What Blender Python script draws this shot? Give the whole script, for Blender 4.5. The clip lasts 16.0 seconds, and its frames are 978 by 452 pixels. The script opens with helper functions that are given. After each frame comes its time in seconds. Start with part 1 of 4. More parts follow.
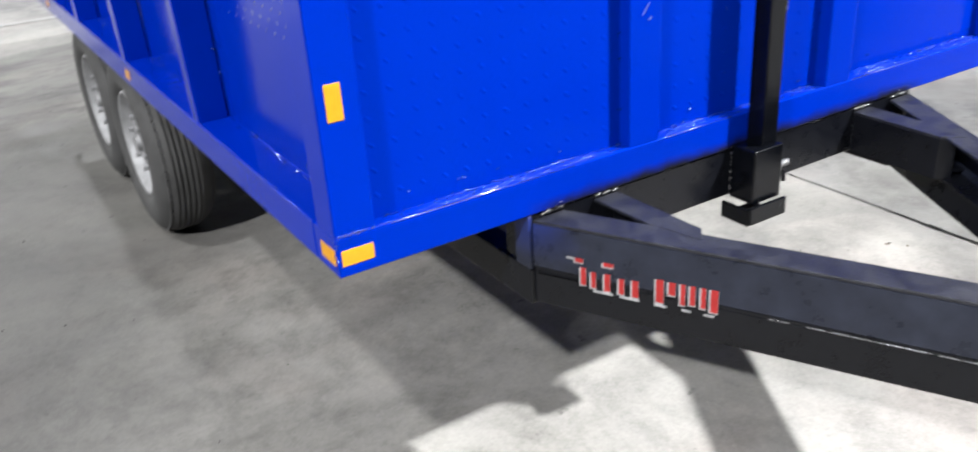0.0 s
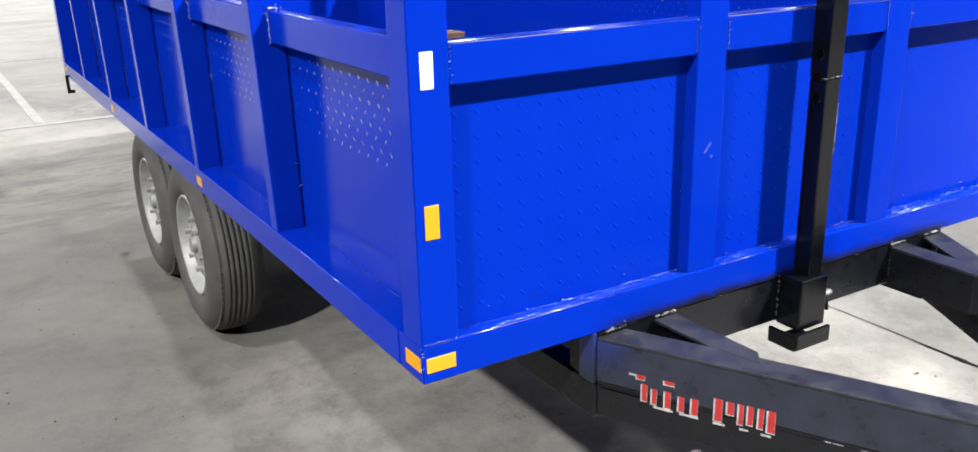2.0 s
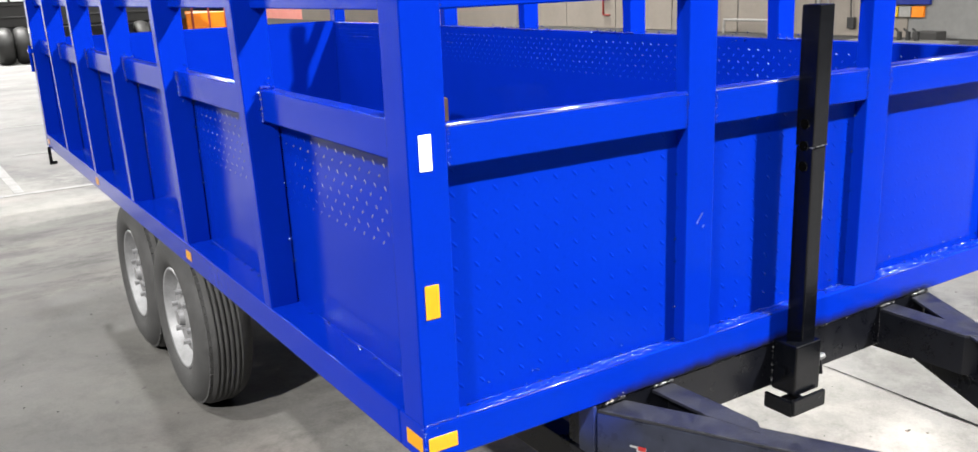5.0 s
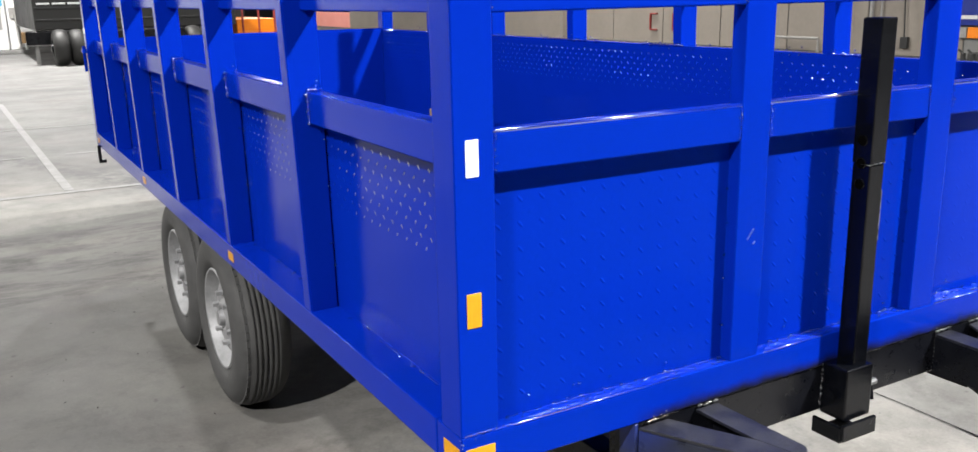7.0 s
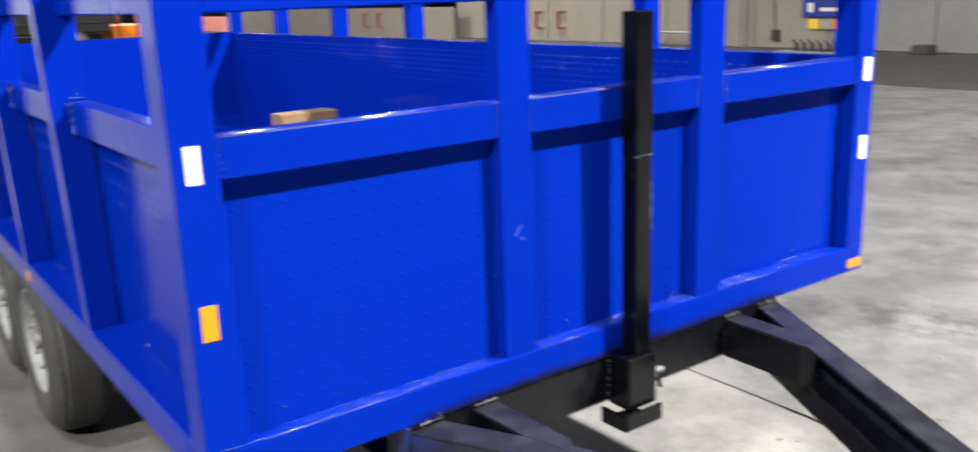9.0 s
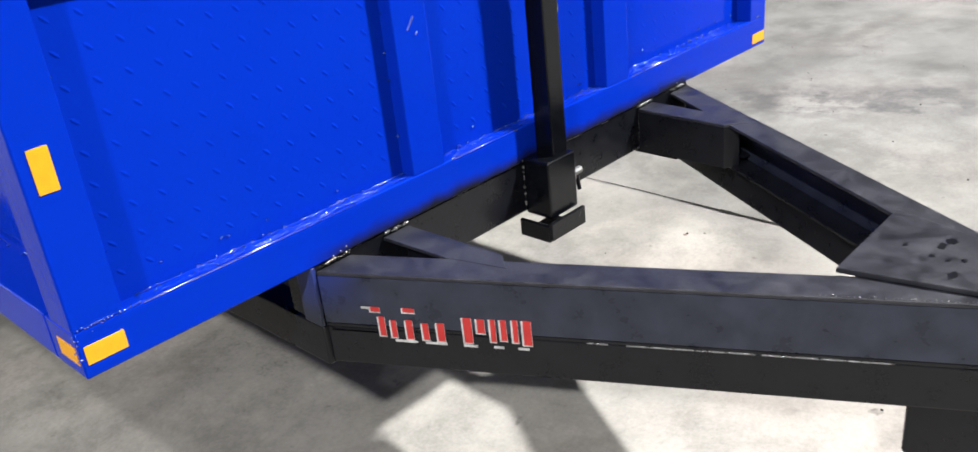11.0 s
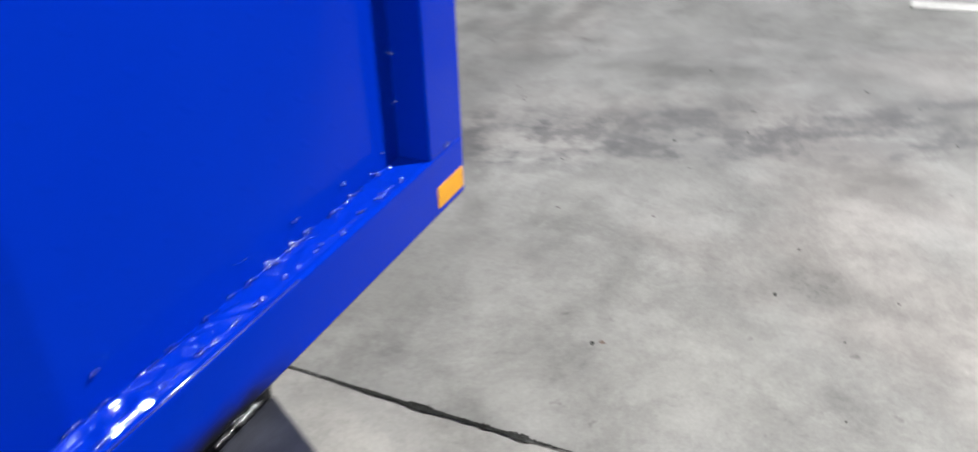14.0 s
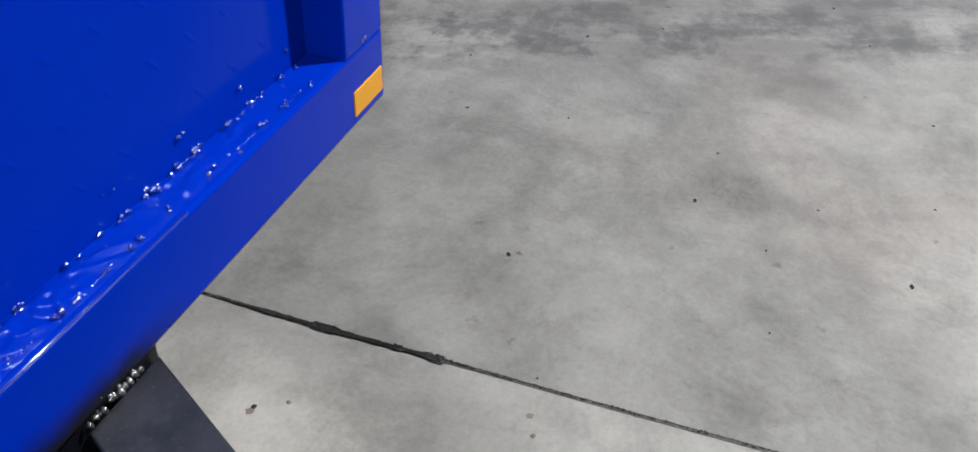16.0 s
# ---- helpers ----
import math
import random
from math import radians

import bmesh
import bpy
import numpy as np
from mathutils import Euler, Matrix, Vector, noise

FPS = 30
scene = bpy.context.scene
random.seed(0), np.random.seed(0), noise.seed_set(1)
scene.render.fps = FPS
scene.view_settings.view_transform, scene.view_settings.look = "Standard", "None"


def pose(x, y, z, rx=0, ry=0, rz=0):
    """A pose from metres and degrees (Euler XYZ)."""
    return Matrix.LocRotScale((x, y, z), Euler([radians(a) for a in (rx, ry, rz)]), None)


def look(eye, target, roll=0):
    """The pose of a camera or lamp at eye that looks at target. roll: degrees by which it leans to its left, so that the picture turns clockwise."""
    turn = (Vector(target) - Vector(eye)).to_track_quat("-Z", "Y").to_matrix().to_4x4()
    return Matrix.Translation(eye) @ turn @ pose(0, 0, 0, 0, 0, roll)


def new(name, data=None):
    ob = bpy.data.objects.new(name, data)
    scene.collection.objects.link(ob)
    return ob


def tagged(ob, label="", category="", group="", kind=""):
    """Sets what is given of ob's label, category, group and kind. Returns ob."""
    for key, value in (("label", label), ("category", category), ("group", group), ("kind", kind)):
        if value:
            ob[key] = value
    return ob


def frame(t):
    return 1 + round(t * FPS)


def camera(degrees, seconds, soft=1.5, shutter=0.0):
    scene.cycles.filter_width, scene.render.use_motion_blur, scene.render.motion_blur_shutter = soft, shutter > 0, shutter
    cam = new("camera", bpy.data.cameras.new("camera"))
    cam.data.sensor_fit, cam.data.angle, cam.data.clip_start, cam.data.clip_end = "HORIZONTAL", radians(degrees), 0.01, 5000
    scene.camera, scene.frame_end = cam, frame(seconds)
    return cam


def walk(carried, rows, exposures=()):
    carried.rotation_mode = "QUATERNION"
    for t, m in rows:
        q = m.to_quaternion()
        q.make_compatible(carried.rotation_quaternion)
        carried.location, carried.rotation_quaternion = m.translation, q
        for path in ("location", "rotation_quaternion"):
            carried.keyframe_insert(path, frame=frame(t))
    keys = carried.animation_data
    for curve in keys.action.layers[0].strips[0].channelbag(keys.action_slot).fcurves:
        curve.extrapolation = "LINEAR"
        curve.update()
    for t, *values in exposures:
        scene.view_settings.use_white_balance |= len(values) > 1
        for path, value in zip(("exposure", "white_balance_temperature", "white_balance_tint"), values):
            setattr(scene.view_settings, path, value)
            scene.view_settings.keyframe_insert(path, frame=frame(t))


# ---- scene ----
cam = camera(56.5, 16.0, shutter=0.5)
PATH = [
    (0, (-0.496, -1.348, 1.487), (0.431, 0.201, 0.627), -3.9),
    (0.5, (-0.535, -1.382, 1.52), (0.511, 0.137, 0.746), -4.9),
    (1, (-0.653, -1.33, 1.538), (0.419, 0.217, 0.862), -2.9),
    (1.5, (-0.679, -1.37, 1.558), (0.374, 0.203, 0.911), -0.9),
    (2, (-0.676, -1.378, 1.556), (0.3, 0.248, 0.921), -1.4),
    (2.5, (-0.667, -1.353, 1.578), (0.305, 0.283, 0.962), -1.4),
    (3, (-0.624, -1.349, 1.589), (0.398, 0.27, 1.012), -2.7),
    (3.5, (-0.637, -1.357, 1.587), (0.406, 0.255, 1.03), -2.5),
    (4, (-0.673, -1.367, 1.598), (0.37, 0.254, 1.064), -2.4),
    (4.2, (-0.692, -1.365, 1.601), (0.351, 0.258, 1.073), -2.4),
    (6.3, (-0.71, -1.336, 1.596), (0.293, 0.322, 1.1), -1.2),
    (6.5, (-0.704, -1.328, 1.587), (0.286, 0.339, 1.097), -1.1),
    (7, (-0.698, -1.328, 1.587), (0.268, 0.352, 1.093), -1.1),
    (7.5, (-0.696, -1.321, 1.594), (0.258, 0.366, 1.101), -1.2),
    (8, (-0.698, -1.336, 1.604), (0.242, 0.361, 1.12), -1.3),
    (8.5, (-0.58, -1.384, 1.592), (0.36, 0.313, 1.108), -1.7),
    (9, (-0.437, -1.457, 1.575), (0.703, 0.109, 1.076), -2.1),
    (9.5, (-0.395, -1.496, 1.529), (0.867, -0.039, 0.996), -4.6),
    (9.8, (-0.389, -1.457, 1.504), (0.879, -0.031, 0.903), -4.6),
    (10, (-0.381, -1.456, 1.495), (0.851, -0.034, 0.818), -5.6),
    (10.2, (-0.377, -1.435, 1.481), (0.836, -0.026, 0.744), -6.6),
    (12.3, (-0.059, -0.936, 1.408), (1.281, 0.221, 0.477), -6.1),
    (12.5, (0.045, -0.934, 1.416), (1.386, 0.225, 0.49), -7.3),
    (13, (0.442, -0.735, 1.353), (1.85, 0.379, 0.473), -1.8),
    (13.5, (0.734, -0.643, 1.304), (2.206, 0.351, 0.384), 3.7),
    (14, (1.108, -0.463, 1.275), (2.655, 0.286, 0.251), -2.0),
    (14.5, (1.218, -0.401, 1.231), (2.798, 0.116, 0.119), 1.7),
    (15, (1.231, -0.373, 1.225), (2.788, 0.132, 0.076), 2.0),
    (15.5, (1.223, -0.365, 1.215), (2.753, 0.131, 0.027), 2.3),
    (16, (1.222, -0.37, 1.211), (2.738, 0.112, -0.003), 2.4),
]
walk(cam, [(t, look(eye, target, roll)) for t, eye, target, roll in PATH],
     exposures=[(0,-.1,6500,10),(.4,-.14,6600,10),(1,.2,6650,10),(1.6,.2,6750,10),(2.1,-.06,6780,10),(2.5,-.16,6800,10),(3,-.06,6800,10),(4.2,.18,6800,10),(6.5,-.24,6800,10),(7.5,-.3,6820,10),(8.5,-.33,6840,10),(9.1,-.2,6850,10),(12.5,-.15,6850,10),(13.2,-.35,6750,10),(14,-.7,6600,10),(14.6,-1.07,6500,10),(16,-1.17,6500,10)])

# ---- world and light ----
world = bpy.data.worlds.new("night")
scene.world = world
world.use_nodes = True
bg = world.node_tree.nodes["Background"]
bg.inputs[0].default_value = (0.35, 0.42, 0.6, 1)
bg.inputs[1].default_value = 0.02

CANOPY_Z = 10.3
# unseen lamps (x, y, watts): two fit shadow edges, the rest add fill
LAMPS = [(6.4, -5.8, 10200), (-10.6, -5.8, 7700), (-4.5, 1.0, 1000), (-13.5, 10.5, 1600), (15.5, -2.5, 450), (6.0, 17.0, 1500), (0.5, 25.0, 6200), (16.5, 22.5, 2600), (14.0, 47.0, 3000), (-14.0, 30.0, 5000)]


def lamp(x, y, watts):
    data = bpy.data.lights.new("unseen_lamp", "AREA")
    data.shape, data.size, data.size_y, data.energy, data.color = "RECTANGLE", 0.45, 0.45, watts, (0.97, 0.978, 0.985)
    ob = new("unseen_lamp", data)
    ob.location = (x, y, CANOPY_Z - 0.11)


for x, y, watts in LAMPS:
    lamp(x, y, watts)


# ---- materials ----
def material(name):
    m = bpy.data.materials.new(name)
    m.use_nodes = True
    return m, m.node_tree, m.node_tree.nodes["Principled BSDF"]


def node(tree, kind, inputs=None, **attrs):
    n = tree.nodes.new(kind)
    for key, value in attrs.items():
        setattr(n, key, value)
    for key, value in (inputs or {}).items():
        if isinstance(value, bpy.types.NodeSocket):
            tree.links.new(value, n.inputs[key])
        else:
            n.inputs[key].default_value = value
    return n


def coords(tree):
    return tree.nodes.new("ShaderNodeTexCoord").outputs["Object"]


def noise_tex(tree, scale, detail=4.0, rough=0.6, vector=None, distortion=0.0):
    n = node(tree, "ShaderNodeTexNoise", {"Scale": scale, "Detail": detail, "Roughness": rough, "Distortion": distortion})
    tree.links.new(vector or coords(tree), n.inputs["Vector"])
    return n.outputs["Fac"]


def ramp(tree, fac, stops):
    n = tree.nodes.new("ShaderNodeValToRGB")
    el = n.color_ramp.elements
    while len(el) < len(stops):
        el.new(0.5)
    for e, (pos, col) in zip(el, stops):
        e.position = pos
        e.color = (*col, 1) if len(col) == 3 else col
    tree.links.new(fac, n.inputs[0])
    return n.outputs[0]


def grey(v):
    return (v, v, v)


def mix(tree, fac, a, b, mode="MIX"):
    n = node(tree, "ShaderNodeMix", data_type="RGBA", blend_type=mode)
    for sock, value in ((n.inputs[0], fac), (n.inputs[6], a), (n.inputs[7], b)):
        if isinstance(value, bpy.types.NodeSocket):
            tree.links.new(value, sock)
        elif isinstance(value, (int, float)):
            sock.default_value = value
        else:
            sock.default_value = (*value, 1)
    return n.outputs[2]


def bump(tree, bsdf, height, strength, distance):
    n = node(tree, "ShaderNodeBump", {"Height": height, "Strength": strength, "Distance": distance})
    tree.links.new(n.outputs[0], bsdf.inputs["Normal"])


def maths(tree, op, a, b=0.0, clamp=False):
    n = node(tree, "ShaderNodeMath", {0: a, 1: b}, operation=op, use_clamp=clamp)
    return n.outputs[0]


def band(tree, value, lo, hi):
    n = node(tree, "ShaderNodeMapRange", {"Value": value, "From Min": lo, "From Max": hi}, interpolation_type="SMOOTHSTEP")
    return n.outputs[0]




def blue_paint(name, overspray=False, gloss=0.014, wet=1.0, ior=1.5, tint=(0.28, 0.75, 1)):
    m, t, b = material(name)
    fine, broad = noise_tex(t, 140.0, 3.0), noise_tex(t, 5.0, 4.0)
    col = mix(t, broad, (0.0, 0.0122, 0.235), (0.0, 0.015, 0.265))
    rough = ramp(t, broad, [(0.3, grey(0.10 * wet)), (0.7, grey(0.17 * wet))])
    if overspray:
        # black spray that drifted up from the chassis onto the beam
        sep = node(t, "ShaderNodeSeparateXYZ", {0: coords(t)})
        soft = noise_tex(t, 14.0, 5.0)
        z = maths(t, "ADD", sep.outputs[2], maths(t, "MULTIPLY", maths(t, "SUBTRACT", soft, 0.5), 0.035))
        low = band(t, z, 0.764, 0.73)
        side = maths(t, "MULTIPLY", band(t, sep.outputs[0], 0.38, 0.5), band(t, sep.outputs[0], 1.66, 1.56))
        fac = maths(t, "MULTIPLY", low, side, True)
        col = mix(t, fac, col, (0.006, 0.006, 0.008))
        mixed = mix(t, fac, rough, grey(0.45))
        rough = mixed
    t.links.new(col, b.inputs["Base Color"])
    t.links.new(rough, b.inputs["Roughness"])
    # enamel that shines at flat angles
    flat = node(t, "ShaderNodeLayerWeight", {"Blend": 0.5}).outputs["Facing"]
    t.links.new(ramp(t, flat, [(0.43, grey(gloss)), (0.78, grey(max(gloss, 0.24)))]), b.inputs["Specular IOR Level"])
    b.inputs["IOR"].default_value = ior
    b.inputs["Specular Tint"].default_value = (*tint, 1)
    ripple = noise_tex(t, 24.0, 2.0)
    bump(t, b, mix(t, 0.1, mix(t, 0.22, broad, ripple), fine), 0.12, 0.01)
    return m


def simple(name, dark, light, rough_lo, rough_hi, scale=30.0, metal=0.0, bump_strength=0.2, distance=0.003, coat=0.0, spec=0.4):
    m, t, b = material(name)
    broad, fine = noise_tex(t, scale, 5.0), noise_tex(t, scale * 9.0, 3.0)
    both = mix(t, 0.35, broad, fine)
    t.links.new(ramp(t, both, [(0.3, dark), (0.7, light)]), b.inputs["Base Color"])
    t.links.new(ramp(t, both, [(0.3, grey(rough_lo)), (0.7, grey(rough_hi))]), b.inputs["Roughness"])
    b.inputs["Metallic"].default_value = metal
    b.inputs["Coat Weight"].default_value = coat
    b.inputs["Specular IOR Level"].default_value = spec
    bump(t, b, both, bump_strength, distance)
    return m


def concrete(name):
    m, t, b = material(name)
    base = coords(t)
    sep = node(t, "ShaderNodeSeparateXYZ", {0: base})
    # across and along the tyre tracks
    across = maths(t, "ADD", sep.outputs[0], maths(t, "MULTIPLY", sep.outputs[1], 0.45))
    along = maths(t, "SUBTRACT", sep.outputs[1], maths(t, "MULTIPLY", sep.outputs[0], 0.45))
    lane = node(t, "ShaderNodeCombineXYZ", {0: maths(t, "MULTIPLY", across, 5.0), 1: maths(t, "MULTIPLY", along, 1.3)}).outputs[0]
    stretch = node(t, "ShaderNodeMapping", {"Vector": base, "Scale": (0.4, 1.0, 1.0), "Rotation": (0, 0, 0.3)}).outputs[0]
    big = noise_tex(t, 0.5, 6.0, 0.62, stretch, 0.6)
    patch = noise_tex(t, 1.5, 10.0, 0.78, base, 0.25)
    mid = noise_tex(t, 5.0, 8.0, 0.77, base, 0.1)
    streak = noise_tex(t, 1.0, 7.0, 0.72, lane, 0.15)
    fine = noise_tex(t, 75.0, 4.0, 0.75, base)
    pits = noise_tex(t, 13.0, 3.0, 0.5, base)
    hue = noise_tex(t, 0.9, 4.0, 0.6, base)
    col = ramp(t, big, [(0.34, (0.105, 0.105, 0.107)), (0.47, (0.142, 0.142, 0.143)), (0.62, (0.178, 0.178, 0.176))])
    col = mix(t, 0.64, col, ramp(t, patch, [(0.38, grey(0.62)), (0.455, grey(0.82)), (0.5, grey(1.0)), (0.64, grey(1.16))]), "MULTIPLY")
    col = mix(t, 0.85, col, ramp(t, mid, [(0.38, grey(0.74)), (0.47, grey(0.93)), (0.5, grey(1.0)), (0.6, grey(1.1))]), "MULTIPLY")
    col = mix(t, 0.25, col, ramp(t, streak, [(0.36, grey(0.72)), (0.5, grey(1.0)), (0.66, grey(1.1))]), "MULTIPLY")
    col = mix(t, 0.42, col, ramp(t, fine, [(0.3, grey(0.7)), (0.62, grey(1.08))]), "MULTIPLY")
    col = mix(t, 1.0, col, ramp(t, hue, [(0.38, (1.0, 1.0, 0.985)), (0.5, (1.0, 1.0, 1.0)), (0.62, (1.035, 0.995, 0.985))]), "MULTIPLY")
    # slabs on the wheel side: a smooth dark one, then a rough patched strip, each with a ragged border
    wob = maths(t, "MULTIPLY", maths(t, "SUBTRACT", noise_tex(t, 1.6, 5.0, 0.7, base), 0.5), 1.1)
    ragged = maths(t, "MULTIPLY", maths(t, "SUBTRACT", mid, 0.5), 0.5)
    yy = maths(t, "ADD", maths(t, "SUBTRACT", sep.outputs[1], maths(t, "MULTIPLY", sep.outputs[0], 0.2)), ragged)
    # the near slab's dark tone also holds painted shade, fading out towards the drawbar
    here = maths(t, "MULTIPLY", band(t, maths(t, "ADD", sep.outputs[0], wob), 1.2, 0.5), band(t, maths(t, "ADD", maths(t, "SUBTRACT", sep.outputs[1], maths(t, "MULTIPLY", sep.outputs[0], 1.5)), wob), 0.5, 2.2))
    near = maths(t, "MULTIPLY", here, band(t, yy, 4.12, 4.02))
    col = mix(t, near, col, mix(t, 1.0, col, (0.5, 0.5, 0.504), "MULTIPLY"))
    strip = maths(t, "MULTIPLY", band(t, yy, 4.02, 4.12), band(t, yy, 6.0, 5.8))
    strip = maths(t, "MULTIPLY", strip, band(t, sep.outputs[0], 2.2, 1.6))
    broken = noise_tex(t, 2.2, 9.0, 0.8, node(t, "ShaderNodeMapping", {"Vector": base, "Scale": (0.55, 1.6, 1.0)}).outputs[0], 0.4)
    rough_col = mix(t, 1.0, col, ramp(t, broken, [(0.38, grey(0.22)), (0.46, grey(0.42)), (0.54, grey(0.66))]), "MULTIPLY")
    col = mix(t, strip, col, rough_col)
    # lamplight falloff put into the tone: paler, warmer round the drawbar, duller towards the lane
    lamp_falloff = band(t, maths(t, "ADD", across, maths(t, "MULTIPLY", wob, 0.8)), 4.4, 2.2)
    col = mix(t, 1.0, col, mix(t, lamp_falloff, (0.72, 0.72, 0.72), (1.07, 1.05, 1.0)), "MULTIPLY")
    # the slab beyond the cut joint is older and more clouded
    clouds = noise_tex(t, 2.6, 7.0, 0.66, base, 0.5)
    older = band(t, sep.outputs[0], 2.315, 2.321)
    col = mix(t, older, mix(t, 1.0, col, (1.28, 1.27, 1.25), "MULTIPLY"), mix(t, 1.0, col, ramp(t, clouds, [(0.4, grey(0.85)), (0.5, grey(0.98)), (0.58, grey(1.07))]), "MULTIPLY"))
    # a paler patch with a ragged edge inside the drawbar
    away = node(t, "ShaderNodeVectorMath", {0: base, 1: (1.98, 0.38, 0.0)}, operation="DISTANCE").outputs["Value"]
    pale_patch = band(t, maths(t, "ADD", away, maths(t, "MULTIPLY", maths(t, "SUBTRACT", mid, 0.5), 0.5)), 0.3, 0.24)
    col = mix(t, pale_patch, col, mix(t, 1.0, col, (1.28, 1.27, 1.25), "MULTIPLY"))
    # broad dirty tyre track that crosses the yard, in streaks
    track = maths(t, "ADD", across, maths(t, "MULTIPLY", wob, 0.22))
    dirt = maths(t, "MULTIPLY", band(t, track, 3.55, 3.72), band(t, track, 4.2, 4.0))
    dirt = maths(t, "MULTIPLY", dirt, mix(t, 0.35, ramp(t, mid, [(0.43, grey(1.0)), (0.54, grey(0.0))]), ramp(t, streak, [(0.45, grey(1.0)), (0.54, grey(0.1))])))
    col = mix(t, maths(t, "MULTIPLY", dirt, 0.85), col, (0.042, 0.042, 0.046))
    # small oil spots and scattered black scuffs
    spots = ramp(t, pits, [(0.70, grey(0.0)), (0.76, grey(1.0))])
    col = mix(t, maths(t, "MULTIPLY", spots, 0.7), col, (0.035, 0.033, 0.032))
    scuff = maths(t, "MULTIPLY", ramp(t, patch, [(0.3, grey(1.0)), (0.42, grey(0.0))]), ramp(t, fine, [(0.36, grey(1.0)), (0.5, grey(0.0))]))
    col = mix(t, maths(t, "MULTIPLY", scuff, 0.8), col, (0.03, 0.03, 0.03))
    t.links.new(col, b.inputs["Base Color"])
    t.links.new(ramp(t, mid, [(0.3, grey(0.55)), (0.7, grey(0.85))]), b.inputs["Roughness"])
    b.inputs["Specular IOR Level"].default_value = 0.3
    bump(t, b, mix(t, 0.5, mid, fine), 0.25, 0.006)
    return m


BLUE_PAINT = blue_paint("blue_gloss_paint")
BLUE_WELD = blue_paint("thick_wet_blue_paint", gloss=1.0, wet=1.2, ior=2.1, tint=(0.8, 0.98, 1))
BLUE_LEDGE = blue_paint("rough_blue_paint", gloss=0.8, wet=1.0, tint=(0.7, 0.9, 1))
BLUE_LUG = blue_paint("extra_glossy_blue_paint", gloss=1.0, wet=1.0, ior=2.6, tint=(0.9, 1, 1))
BLUE_BEAM = blue_paint("blue_gloss_paint_oversprayed", True)
BLACK_PAINT = simple("black_paint", (0.0016, 0.0018, 0.003), (0.004, 0.0045, 0.0066), 0.22, 0.4, 18.0, 0.0, 0.2, 0.003, spec=0.2)
STAND_BLACK = simple("glossy_black_tube_paint", (0.0008, 0.001, 0.0018), (0.0022, 0.0026, 0.0038), 0.16, 0.28, 14.0, 0.0, 0.12, 0.003, spec=0.2)


def dusty_black(name):
    """Black paint under road dust, with blotches, specks and dry water marks."""
    m, t, b = material(name)
    blotch, grain, speck = noise_tex(t, 17.0, 7.0, 0.72), noise_tex(t, 120.0, 4.0, 0.7), noise_tex(t, 420.0, 2.0, 0.6)
    col = ramp(t, blotch, [(0.36, (0.005, 0.0054, 0.008)), (0.5, (0.0085, 0.0092, 0.0138)), (0.66, (0.0145, 0.0155, 0.0215))])
    col = mix(t, 0.7, col, ramp(t, grain, [(0.32, grey(0.45)), (0.66, grey(1.5))]), "MULTIPLY")
    col = mix(t, ramp(t, speck, [(0.64, grey(0.0)), (0.72, grey(0.6))]), col, (0.05, 0.052, 0.06))
    t.links.new(col, b.inputs["Base Color"])
    t.links.new(ramp(t, blotch, [(0.3, grey(0.3)), (0.7, grey(0.65))]), b.inputs["Roughness"])
    b.inputs["Specular IOR Level"].default_value = 0.35
    bump(t, b, mix(t, 0.5, blotch, grain), 0.25, 0.003)
    return m


def misted_black(name):
    """Black paint with a mist of blue near the beam."""
    m, t, b = material(name)
    blotch, fine = noise_tex(t, 18.0, 5.0), noise_tex(t, 160.0, 3.0)
    sep = node(t, "ShaderNodeSeparateXYZ", {0: coords(t)})
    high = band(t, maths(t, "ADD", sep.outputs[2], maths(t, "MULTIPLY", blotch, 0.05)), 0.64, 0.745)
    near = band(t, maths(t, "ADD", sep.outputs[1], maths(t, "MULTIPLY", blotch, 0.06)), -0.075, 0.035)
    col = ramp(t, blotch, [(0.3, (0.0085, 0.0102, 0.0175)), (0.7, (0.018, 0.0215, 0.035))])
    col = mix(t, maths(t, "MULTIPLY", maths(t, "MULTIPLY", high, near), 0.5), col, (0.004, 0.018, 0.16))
    t.links.new(col, b.inputs["Base Color"])
    t.links.new(ramp(t, blotch, [(0.3, grey(0.24)), (0.7, grey(0.42))]), b.inputs["Roughness"])
    b.inputs["Specular IOR Level"].default_value = 0.22
    bump(t, b, mix(t, 0.35, blotch, fine), 0.2, 0.003)
    return m


BLACK_WEB = misted_black("black_paint_misted_blue")
BLACK_TOP = dusty_black("dusty_black_paint")
RUBBER = simple("tyre_rubber", (0.025, 0.025, 0.0255), (0.055, 0.055, 0.055), 0.6, 0.85, 24.0, 0.0, 0.3, 0.003)
RIM = simple("silver_rim_paint", (0.17, 0.172, 0.178), (0.3, 0.302, 0.31), 0.34, 0.55, 16.0, 0.35)
STEEL = simple("bare_weld_steel", (0.05, 0.05, 0.055), (0.34, 0.345, 0.36), 0.18, 0.42, 60.0, 0.9)
ZINC = simple("bare_zinc", (0.07, 0.07, 0.075), (0.22, 0.225, 0.23), 0.35, 0.55, 60.0, 0.6)
HOLE = simple("unlit_black_hole", (0.0005, 0.0005, 0.0006), (0.001, 0.001, 0.001), 0.8, 0.9, 30.0, spec=0.02)
